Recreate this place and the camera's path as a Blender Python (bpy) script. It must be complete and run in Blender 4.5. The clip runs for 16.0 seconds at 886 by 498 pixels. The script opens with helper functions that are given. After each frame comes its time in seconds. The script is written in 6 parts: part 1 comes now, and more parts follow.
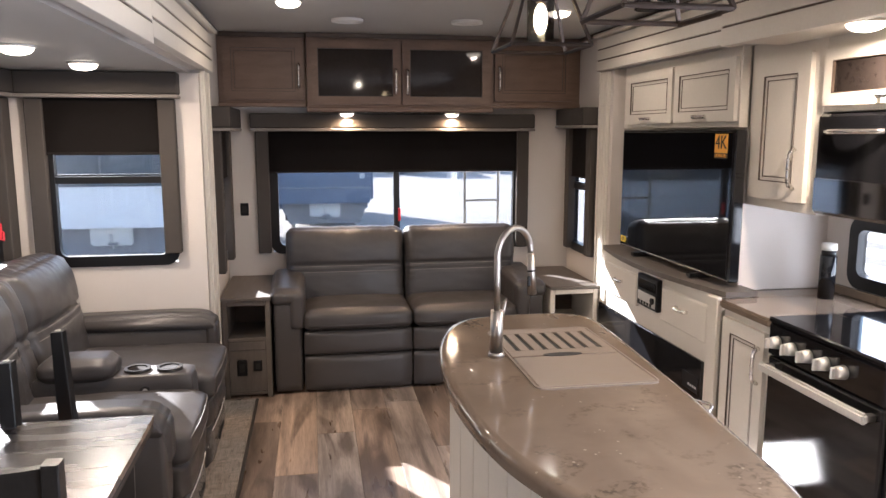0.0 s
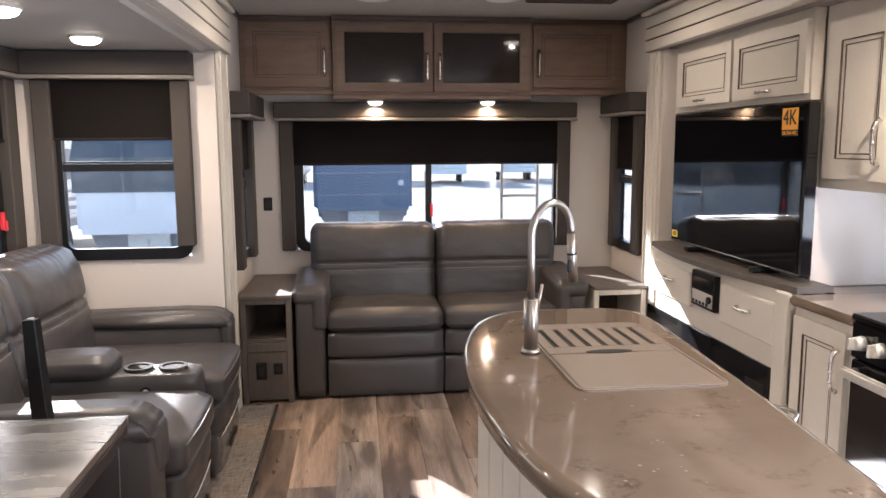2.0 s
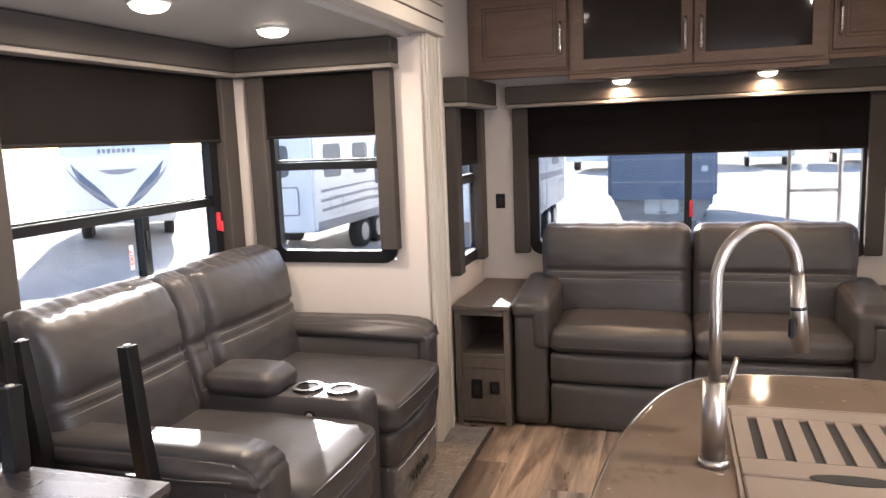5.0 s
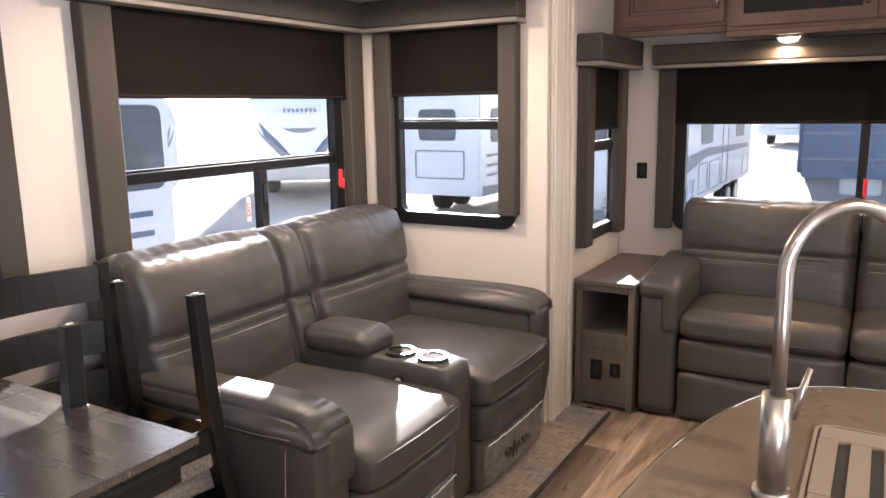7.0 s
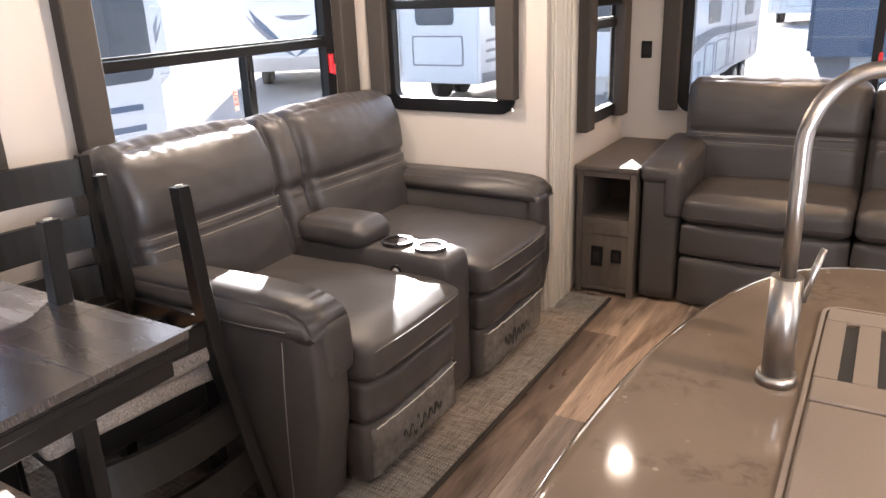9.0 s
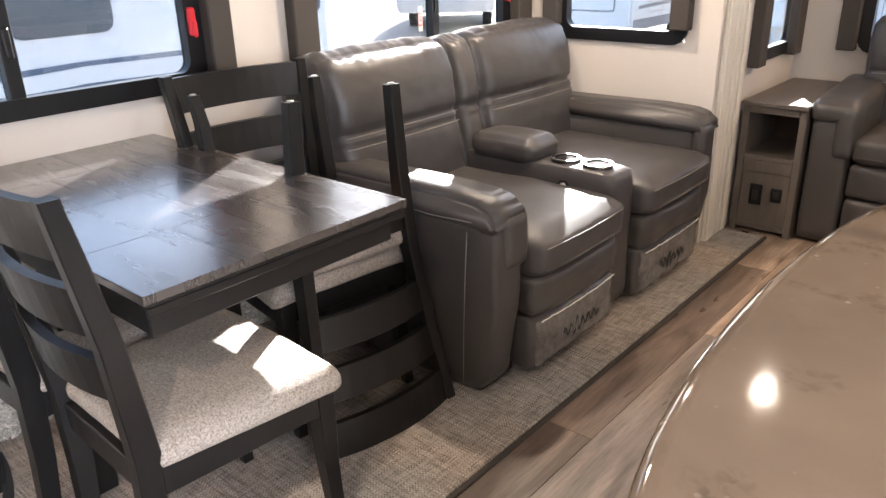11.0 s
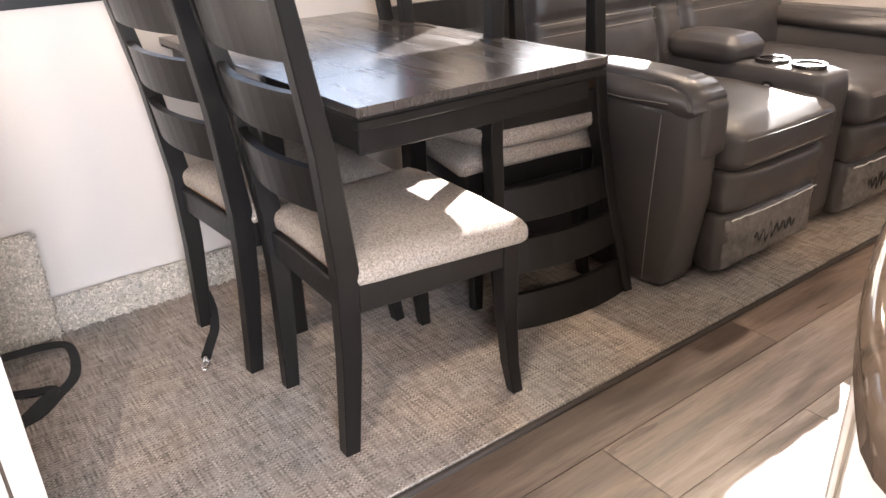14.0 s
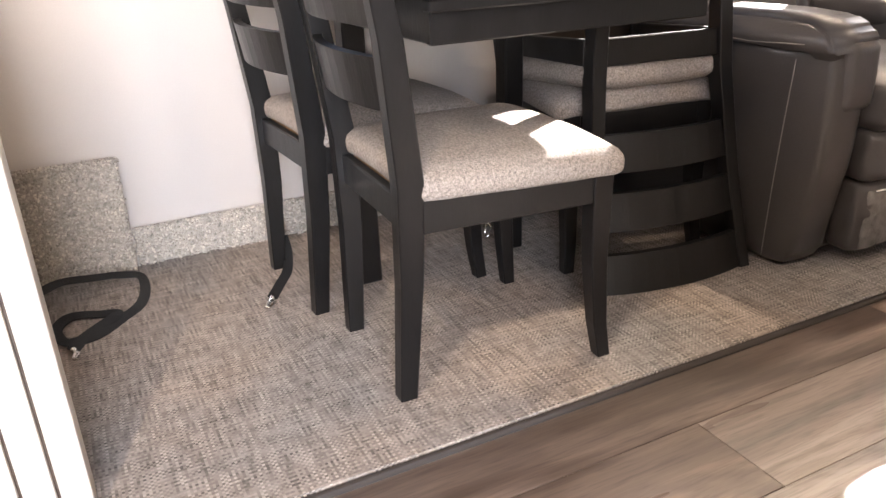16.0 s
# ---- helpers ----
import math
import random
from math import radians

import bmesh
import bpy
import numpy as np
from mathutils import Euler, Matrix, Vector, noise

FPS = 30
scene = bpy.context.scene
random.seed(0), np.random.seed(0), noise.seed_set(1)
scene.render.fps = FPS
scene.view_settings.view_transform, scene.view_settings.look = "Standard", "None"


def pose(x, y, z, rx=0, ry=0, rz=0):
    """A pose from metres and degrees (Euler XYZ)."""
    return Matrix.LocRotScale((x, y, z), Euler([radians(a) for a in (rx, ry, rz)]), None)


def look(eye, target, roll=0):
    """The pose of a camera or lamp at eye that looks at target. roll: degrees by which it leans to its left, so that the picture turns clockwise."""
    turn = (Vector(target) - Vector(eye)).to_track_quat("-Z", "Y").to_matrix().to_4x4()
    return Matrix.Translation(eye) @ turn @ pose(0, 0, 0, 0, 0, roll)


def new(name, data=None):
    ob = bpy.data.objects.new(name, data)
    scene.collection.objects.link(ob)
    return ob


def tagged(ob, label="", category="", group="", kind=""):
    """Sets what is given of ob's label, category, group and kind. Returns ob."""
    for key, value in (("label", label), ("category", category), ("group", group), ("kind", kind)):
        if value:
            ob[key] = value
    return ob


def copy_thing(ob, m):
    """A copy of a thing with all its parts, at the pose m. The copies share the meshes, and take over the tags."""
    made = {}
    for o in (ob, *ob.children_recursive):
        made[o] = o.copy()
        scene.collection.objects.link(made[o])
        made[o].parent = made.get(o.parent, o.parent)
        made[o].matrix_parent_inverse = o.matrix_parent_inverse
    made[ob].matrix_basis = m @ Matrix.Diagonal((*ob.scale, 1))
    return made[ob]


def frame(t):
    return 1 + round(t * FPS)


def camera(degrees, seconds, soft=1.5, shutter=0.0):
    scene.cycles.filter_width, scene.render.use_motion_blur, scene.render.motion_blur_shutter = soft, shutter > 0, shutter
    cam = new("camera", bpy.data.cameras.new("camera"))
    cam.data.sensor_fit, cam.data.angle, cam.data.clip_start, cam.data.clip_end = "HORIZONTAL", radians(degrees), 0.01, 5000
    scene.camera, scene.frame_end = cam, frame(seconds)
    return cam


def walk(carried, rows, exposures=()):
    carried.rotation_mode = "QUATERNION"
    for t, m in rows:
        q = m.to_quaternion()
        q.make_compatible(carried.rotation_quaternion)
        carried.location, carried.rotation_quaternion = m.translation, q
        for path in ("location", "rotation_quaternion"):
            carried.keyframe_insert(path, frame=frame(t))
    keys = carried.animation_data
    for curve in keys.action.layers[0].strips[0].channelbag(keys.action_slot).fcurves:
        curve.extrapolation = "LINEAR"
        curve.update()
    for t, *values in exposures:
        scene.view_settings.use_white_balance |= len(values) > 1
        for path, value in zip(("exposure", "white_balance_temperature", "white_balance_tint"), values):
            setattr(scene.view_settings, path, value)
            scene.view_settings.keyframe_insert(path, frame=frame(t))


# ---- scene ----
cam = camera(60.9, 16.0)
PATH = [
    (0, (0.429, 0.475, 1.592), (0.764, 2.423, 1.286), -0.0),
    (0.5, (0.454, 0.548, 1.537), (0.789, 2.496, 1.23), -0.4),
    (1, (0.474, 0.628, 1.498), (0.801, 2.58, 1.212), -1.1),
    (1.5, (0.493, 0.694, 1.47), (0.783, 2.653, 1.195), -1.0),
    (2, (0.529, 0.787, 1.448), (0.755, 2.755, 1.174), -0.3),
    (2.5, (0.574, 0.909, 1.45), (0.709, 2.885, 1.175), -0.3),
    (3, (0.599, 1.031, 1.448), (0.606, 3.011, 1.163), -0.7),
    (3.5, (0.645, 1.168, 1.445), (0.515, 3.14, 1.139), -1.1),
    (4, (0.704, 1.288, 1.448), (0.452, 3.249, 1.148), -2.1),
    (4.5, (0.812, 1.388, 1.456), (0.426, 3.328, 1.163), -2.4),
    (5, (0.921, 1.439, 1.459), (0.339, 3.329, 1.164), -2.2),
    (5.2, (0.969, 1.44, 1.471), (0.303, 3.302, 1.17), -2.1),
    (7.3, (1.093, 1.71, 1.421), (0.088, 3.393, 1.026), -1.1),
    (7.5, (1.088, 1.723, 1.424), (0.09, 3.401, 0.989), -1.4),
    (8, (1.075, 1.775, 1.438), (0.103, 3.437, 0.895), -1.7),
    (8.2, (1.082, 1.786, 1.435), (0.119, 3.441, 0.859), -1.8),
    (10.3, (1.052, 1.579, 1.338), (-0.021, 3.098, 0.603), -0.5),
    (10.5, (1.075, 1.548, 1.338), (-0.056, 3.023, 0.598), -0.9),
    (11, (1.082, 1.474, 1.331), (-0.135, 2.869, 0.574), -1.5),
    (11.5, (1.099, 1.43, 1.321), (-0.191, 2.75, 0.552), -2.5),
    (12, (1.104, 1.396, 1.303), (-0.24, 2.649, 0.513), -2.5),
    (12.5, (1.106, 1.359, 1.283), (-0.275, 2.555, 0.47), -2.9),
    (13, (1.108, 1.341, 1.252), (-0.305, 2.486, 0.42), -3.3),
    (13.5, (1.103, 1.332, 1.201), (-0.336, 2.434, 0.355), -3.3),
    (14, (1.096, 1.358, 1.127), (-0.376, 2.413, 0.277), -2.3),
    (14.5, (1.084, 1.402, 1.057), (-0.429, 2.391, 0.202), -1.8),
    (15, (1.073, 1.426, 0.992), (-0.487, 2.349, 0.147), -2.1),
    (15.5, (1.068, 1.445, 0.927), (-0.544, 2.307, 0.113), -2.3),
    (16, (1.061, 1.468, 0.876), (-0.59, 2.278, 0.089), -2.2),
]
walk(cam, [(t, look(eye, target, roll)) for t, eye, target, roll in PATH],
     exposures=[(0, 2.90, 5850, 15), (3, 3.03, 5800, 14), (5, 3.12, 6000, 16), (8, 3.10, 6200, 18), (11, 3.23, 6050, 13), (13, 3.22, 6200, 15), (16, 3.40, 6250, 16)])

# ---- world, sun, exposure ----
world = bpy.data.worlds.new("sky")
scene.world = world
world.use_nodes = True
wn = world.node_tree.nodes
sky = wn.new("ShaderNodeTexSky")
sky.sky_type = "NISHITA"
sky.sun_disc = False
SUN_TRAVEL = Vector((1.0, -1.62, -0.94)).normalized()
sky.sun_elevation = math.asin(-SUN_TRAVEL.z)
sky.sun_rotation = math.atan2(-SUN_TRAVEL.x, -SUN_TRAVEL.y)
world.node_tree.links.new(sky.outputs[0], wn["Background"].inputs[0])
wn["Background"].inputs[1].default_value = 0.15
sun_data = bpy.data.lights.new("sun", "SUN")
sun_data.energy, sun_data.angle, sun_data.color = 5.0, radians(0.6), (1.0, 0.95, 0.86)
sun = new("sun", sun_data)
sun.matrix_world = look((0, 0, 20), Vector((0, 0, 20)) + SUN_TRAVEL)


# ---- materials ----
def mat(name, colour, rough=0.5, metal=0.0, vary=0.12, scale=6.0, fine=60.0, bump=0.1, stretch=(1, 1, 1), coat=0.0, spec=0.5, random_tone=0.0, rough_vary=0.1, sharp=0.3, warp=0.0):
    m = bpy.data.materials.new(name)
    m.use_nodes = True
    n, l = m.node_tree.nodes, m.node_tree.links
    b = n["Principled BSDF"]
    b.inputs["Roughness"].default_value = rough
    b.inputs["Metallic"].default_value = metal
    b.inputs["Coat Weight"].default_value = coat
    b.inputs["Specular IOR Level"].default_value = spec
    tc, mp = n.new("ShaderNodeTexCoord"), n.new("ShaderNodeMapping")
    mp.inputs["Scale"].default_value = stretch
    l.new(tc.outputs["Object"], mp.inputs[0])
    big, small = n.new("ShaderNodeTexNoise"), n.new("ShaderNodeTexNoise")
    big.inputs["Scale"].default_value, big.inputs["Detail"].default_value = scale, 4
    big.inputs["Distortion"].default_value = warp
    small.inputs["Distortion"].default_value = warp * 0.5
    small.inputs["Scale"].default_value, small.inputs["Detail"].default_value = fine, 8
    l.new(mp.outputs[0], big.inputs[0])
    l.new(mp.outputs[0], small.inputs[0])
    add = n.new("ShaderNodeMath")
    add.operation = "ADD"
    l.new(big.outputs[0], add.inputs[0])
    l.new(small.outputs[0], add.inputs[1])
    ramp = n.new("ShaderNodeMapRange")
    ramp.inputs[1].default_value, ramp.inputs[2].default_value = 1 - sharp, 1 + sharp
    ramp.inputs[3].default_value, ramp.inputs[4].default_value = 1 - vary, 1 + vary
    l.new(add.outputs[0], ramp.inputs[0])
    tone = ramp.outputs[0]
    if random_tone:
        oi, mr, mu = n.new("ShaderNodeObjectInfo"), n.new("ShaderNodeMapRange"), n.new("ShaderNodeMath")
        mr.inputs[3].default_value, mr.inputs[4].default_value = 1 - random_tone, 1 + random_tone
        l.new(oi.outputs["Random"], mr.inputs[0])
        mu.operation = "MULTIPLY"
        l.new(mr.outputs[0], mu.inputs[0])
        l.new(tone, mu.inputs[1])
        tone = mu.outputs[0]
    mix = n.new("ShaderNodeVectorMath")
    mix.operation = "SCALE"
    mix.inputs[0].default_value = colour
    l.new(tone, mix.inputs["Scale"])
    l.new(mix.outputs[0], b.inputs["Base Color"])
    rr = n.new("ShaderNodeMapRange")
    rr.inputs[1].default_value, rr.inputs[2].default_value = 0.3, 0.7
    rr.inputs[3].default_value, rr.inputs[4].default_value = max(0.02, rough * (1 - rough_vary)), min(1, rough * (1 + rough_vary))
    l.new(big.outputs[0], rr.inputs[0])
    l.new(rr.outputs[0], b.inputs["Roughness"])
    if bump:
        bp = n.new("ShaderNodeBump")
        bp.inputs["Strength"].default_value, bp.inputs["Distance"].default_value = bump, 0.004
        l.new(small.outputs[0], bp.inputs["Height"])
        l.new(bp.outputs[0], b.inputs["Normal"])
    return m


def glow(name, colour, strength):
    m = bpy.data.materials.new(name)
    m.use_nodes = True
    b = m.node_tree.nodes["Principled BSDF"]
    b.inputs["Base Color"].default_value = (*colour, 1)
    b.inputs["Emission Color"].default_value = (*colour, 1)
    b.inputs["Emission Strength"].default_value = strength
    return m


def glass(name, tint=(0.85, 0.9, 0.92), gloss=0.035):
    m = bpy.data.materials.new(name)
    m.use_nodes = True
    n, l = m.node_tree.nodes, m.node_tree.links
    n.remove(n["Principled BSDF"])
    t, g, mx = n.new("ShaderNodeBsdfTransparent"), n.new("ShaderNodeBsdfGlossy"), n.new("ShaderNodeMixShader")
    t.inputs[0].default_value = (*tint, 1)
    g.inputs["Roughness"].default_value = 0.02
    mx.inputs[0].default_value = gloss
    l.new(t.outputs[0], mx.inputs[1])
    l.new(g.outputs[0], mx.inputs[2])
    l.new(mx.outputs[0], n["Material Output"].inputs[0])
    return m


M_WALL = mat("wall_vinyl", (0.56, 0.515, 0.475), 0.6, vary=0.03, scale=3, fine=250, bump=0.05)
M_CEIL = mat("ceiling_vinyl", (0.41, 0.395, 0.37), 0.65, vary=0.03, scale=2, fine=150, bump=0.08)
M_CREAM = mat("cream_paint", (0.60, 0.56, 0.495), 0.42, vary=0.04, scale=5, fine=120, bump=0.04)
M_GLAZE = mat("brown_glaze", (0.075, 0.05, 0.035), 0.55, vary=0.2, scale=20)
M_BROWN = mat("stained_cabinet", (0.148, 0.098, 0.072), 0.40, spec=0.3, vary=0.22, scale=5, fine=70, bump=0.12, stretch=(1, 1, 6))
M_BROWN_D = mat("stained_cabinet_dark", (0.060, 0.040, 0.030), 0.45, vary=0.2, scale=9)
M_TAUPE = mat("taupe_wood", (0.095, 0.080, 0.069), 0.5, vary=0.2, scale=5, fine=60, stretch=(8, 1, 1), bump=0.12)
M_TRIM = mat("taupe_fabric", (0.058, 0.051, 0.046), 0.8, spec=0.15, vary=0.08, scale=12, fine=500, bump=0.25)
M_STRIP = mat("valance_strip", (0.20, 0.178, 0.16), 0.6, vary=0.06)
M_SHADE = mat("blackout_shade", (0.0150, 0.0125, 0.0118), 0.85, spec=0.12, vary=0.12, scale=4, fine=600, bump=0.2)
M_BLACK = mat("black_frame", (0.008, 0.008, 0.009), 0.35, spec=0.3, vary=0.1, scale=10)
M_LEATHER = mat("grey_leather", (0.050, 0.0453, 0.0440), 0.37, vary=0.10, scale=5, fine=260, bump=0.20, spec=0.45, rough_vary=0.2)
M_LEATHER_D = mat("grey_leather_base", (0.034, 0.030, 0.028), 0.55, vary=0.10, scale=5, fine=220, bump=0.28)
M_THREAD = mat("grey_thread", (0.22, 0.205, 0.185), 0.7, vary=0.1)
M_COVER = mat("sink_cover", (0.205, 0.160, 0.127), 0.42, vary=0.05, scale=8, fine=300, bump=0.05)
M_STEEL = mat("brushed_nickel", (0.40, 0.37, 0.34), 0.33, metal=1.0, vary=0.06, scale=30, fine=300, stretch=(1, 1, 0.1), bump=0.03)
M_CHROME = mat("chrome", (0.80, 0.78, 0.75), 0.18, metal=1.0, vary=0.03, bump=0.0)
M_GLOSSBLACK = mat("gloss_black", (0.006, 0.006, 0.007), 0.07, vary=0.1, bump=0.0, spec=0.6)
M_SCREEN = mat("dark_screen", (0.004, 0.004, 0.005), 0.04, vary=0.05, bump=0.0, spec=0.8)
M_KNOB = mat("knob_silver", (0.58, 0.56, 0.53), 0.35, metal=0.35, vary=0.05)
M_DARKWOOD = mat("espresso_wood", (0.0072, 0.0066, 0.0064), 0.36, spec=0.32, vary=0.25, scale=4, fine=40, stretch=(6, 6, 1), bump=0.1)
M_LINEN = mat("oatmeal_fabric", (0.335, 0.290, 0.252), 0.9, vary=0.55, scale=200, fine=420, bump=1.0)
M_CARPETCUT = mat("shag_carpet", (0.46, 0.42, 0.36), 0.95, vary=0.35, scale=60, fine=260, bump=1.0)
M_STRAP = mat("black_webbing", (0.012, 0.012, 0.012), 0.7, vary=0.15, fine=400, bump=0.3)
M_GLASS = glass("window_glass", (0.56, 0.56, 0.555))
M_DARKGLASS = mat("smoked_glass", (0.022, 0.017, 0.015), 0.05, vary=0.15, scale=2, bump=0.0, spec=0.35)
M_LAMP = glow("lamp_lens", (1.0, 0.86, 0.66), 1.5)
M_BULB = glow("bulb_filament", (1.0, 0.72, 0.40), 8.0)
M_BRONZE = mat("dark_bronze", (0.035, 0.025, 0.02), 0.45, metal=0.7, vary=0.15)
M_WHITEPL = mat("white_plastic", (0.75, 0.74, 0.71), 0.4, vary=0.03)
M_RED = mat("red_plastic", (0.55, 0.02, 0.03), 0.4, vary=0.08)
M_YELLOW = mat("label_yellow", (0.85, 0.62, 0.03), 0.5, vary=0.03)
M_ORANGE = mat("label_orange", (0.80, 0.36, 0.04), 0.5, vary=0.05)
M_PRINT = mat("label_print", (0.01, 0.01, 0.01), 0.6, vary=0.05)
M_MIRROR = mat("mirror_panel", (0.30, 0.30, 0.31), 0.05, metal=1.0, vary=0.03, bump=0.0)
M_RING = mat("dark_chrome", (0.13, 0.127, 0.124), 0.25, metal=1.0, vary=0.03, bump=0.0)
M_PLY = mat("raw_plywood", (0.42, 0.24, 0.12), 0.6, vary=0.25, scale=4, fine=40, stretch=(1, 6, 1))
M_FOIL = mat("crinkled_film", (0.12, 0.115, 0.11), 0.14, vary=0.3, scale=18, fine=45, bump=1.0, spec=0.8)


def wire(nodes, links, kind, sets=(), **ins):
    """One node with its input values set and its inputs joined: a socket joins, anything else is a value."""
    k = nodes.new(kind)
    for attr, v in sets:
        if attr == "operation":
            k.operation = v
        elif attr == "blend_type":
            k.blend_type = v
        elif attr == "data_type":
            k.data_type = v
    for key, v in ins.items():
        slot = k.inputs[int(key[1:])] if key[0] == "i" and key[1:].isdigit() else k.inputs[key]
        if isinstance(v, bpy.types.NodeSocket):
            links.new(v, slot)
        else:
            slot.default_value = v
    return k


def plank_mat():
    """Wood-look vinyl: brown, grey and dark planks with long streaks, dark cathedral flames and fine pores."""
    m = bpy.data.materials.new("vinyl_plank")
    m.use_nodes = True
    n, l = m.node_tree.nodes, m.node_tree.links
    b = n["Principled BSDF"]

    def noise_at(vec, scale, detail, warp=0.0):
        mp = wire(n, l, "ShaderNodeMapping", Vector=vec, Scale=scale)
        return wire(n, l, "ShaderNodeTexNoise", Vector=mp.outputs[0], Scale=1.0, Detail=detail, Distortion=warp).outputs[0]

    def ranged(src, a, c, lo, hi):
        return wire(n, l, "ShaderNodeMapRange", i0=src, i1=a, i2=c, i3=lo, i4=hi).outputs[0]

    def times(a, c):
        return wire(n, l, "ShaderNodeMath", (("operation", "MULTIPLY"),), i0=a, i1=c).outputs[0]
    tc, oi = n.new("ShaderNodeTexCoord"), n.new("ShaderNodeObjectInfo")
    far = times(oi.outputs["Random"], 61.0)
    off = wire(n, l, "ShaderNodeCombineXYZ", i0=far, i1=far, i2=far)
    vec = wire(n, l, "ShaderNodeVectorMath", (("operation", "ADD"),), i0=tc.outputs["Object"], i1=off.outputs[0]).outputs[0]
    ramp = n.new("ShaderNodeValToRGB")
    el = ramp.color_ramp.elements
    el[0].position, el[0].color = 0.0, (0.132, 0.099, 0.081, 1)
    el[1].position, el[1].color = 1.0, (0.263, 0.228, 0.207, 1)
    for pos, col in ((0.25, (0.312, 0.228, 0.174, 1)), (0.5, (0.189, 0.158, 0.140, 1)), (0.75, (0.343, 0.267, 0.217, 1))):
        e = el.new(pos)
        e.color = col
    l.new(oi.outputs["Random"], ramp.inputs[0])
    flow = ranged(noise_at(vec, (11, 0.9, 1), 5, 0.5), 0.28, 0.72, 0.50, 1.50)
    streak = ranged(noise_at(vec, (90, 3.2, 1), 4, 0.2), 0.30, 0.70, 0.84, 1.16)
    pore = ranged(noise_at(vec, (240, 14, 1), 2), 0.32, 0.52, 0.80, 1.04)
    tone = times(times(flow, streak), pore)
    col = wire(n, l, "ShaderNodeVectorMath", (("operation", "SCALE"),), i0=ramp.outputs[0], Scale=tone).outputs[0]
    flame = ranged(noise_at(vec, (7, 1.3, 1), 6, 1.1), 0.47, 0.64, 0.0, 0.78)
    mix = wire(n, l, "ShaderNodeMix", (("data_type", "RGBA"),), Factor=flame)
    l.new(col, mix.inputs[6])
    mix.inputs[7].default_value = (0.050, 0.034, 0.025, 1)
    l.new(mix.outputs[2], b.inputs["Base Color"])
    l.new(ranged(noise_at(vec, (14, 2, 1), 3), 0.3, 0.7, 0.26, 0.40), b.inputs["Roughness"])
    bp = wire(n, l, "ShaderNodeBump", Strength=0.10, Distance=0.002, Height=streak)
    l.new(bp.outputs[0], b.inputs["Normal"])
    return m


def woven_mat():
    """Woven vinyl: over-and-under threads about 5 mm wide, each with its own tone along its length."""
    m = bpy.data.materials.new("woven_vinyl")
    m.use_nodes = True
    n, l = m.node_tree.nodes, m.node_tree.links
    b = n["Principled BSDF"]
    b.inputs["Roughness"].default_value = 0.7
    b.inputs["Specular IOR Level"].default_value = 0.3
    tc = n.new("ShaderNodeTexCoord").outputs["Object"]
    pitch = 0.0052

    def thread(snap, stretch):
        sn = wire(n, l, "ShaderNodeVectorMath", (("operation", "SNAP"),), i0=tc, i1=snap)
        mp = wire(n, l, "ShaderNodeMapping", Vector=sn.outputs[0], Scale=stretch)
        nz = wire(n, l, "ShaderNodeTexNoise", Vector=mp.outputs[0], Scale=1.0, Detail=2)
        return wire(n, l, "ShaderNodeMapRange", i0=nz.outputs[0], i1=0.3, i2=0.7, i3=0.40, i4=1.62).outputs[0]
    warp = thread((pitch, 0.002, 5.0), (1400, 14, 1))
    weft = thread((0.002, pitch, 5.0), (14, 1400, 1))
    ck = wire(n, l, "ShaderNodeTexChecker", Vector=tc, Scale=1 / pitch)
    pick = wire(n, l, "ShaderNodeMix", i0=ck.outputs[1], i2=warp, i3=weft)
    depth = wire(n, l, "ShaderNodeMapRange", i0=ck.outputs[1], i3=0.86, i4=1.12)
    tone = wire(n, l, "ShaderNodeMath", (("operation", "MULTIPLY"),), i0=pick.outputs[0], i1=depth.outputs[0])
    zone = wire(n, l, "ShaderNodeTexNoise", Vector=tc, Scale=1.7, Detail=3)
    zr = wire(n, l, "ShaderNodeMapRange", i0=zone.outputs[0], i1=0.40, i2=0.60)
    hue = wire(n, l, "ShaderNodeMix", (("data_type", "RGBA"),), Factor=zr.outputs[0])
    hue.inputs[6].default_value, hue.inputs[7].default_value = (0.258, 0.240, 0.226, 1), (0.306, 0.256, 0.218, 1)
    col = wire(n, l, "ShaderNodeVectorMath", (("operation", "SCALE"),), i0=hue.outputs[2], Scale=tone.outputs[0])
    l.new(col.outputs[0], b.inputs["Base Color"])
    bp = wire(n, l, "ShaderNodeBump", Strength=0.35, Distance=0.001, Height=tone.outputs[0])
    l.new(bp.outputs[0], b.inputs["Normal"])
    return m


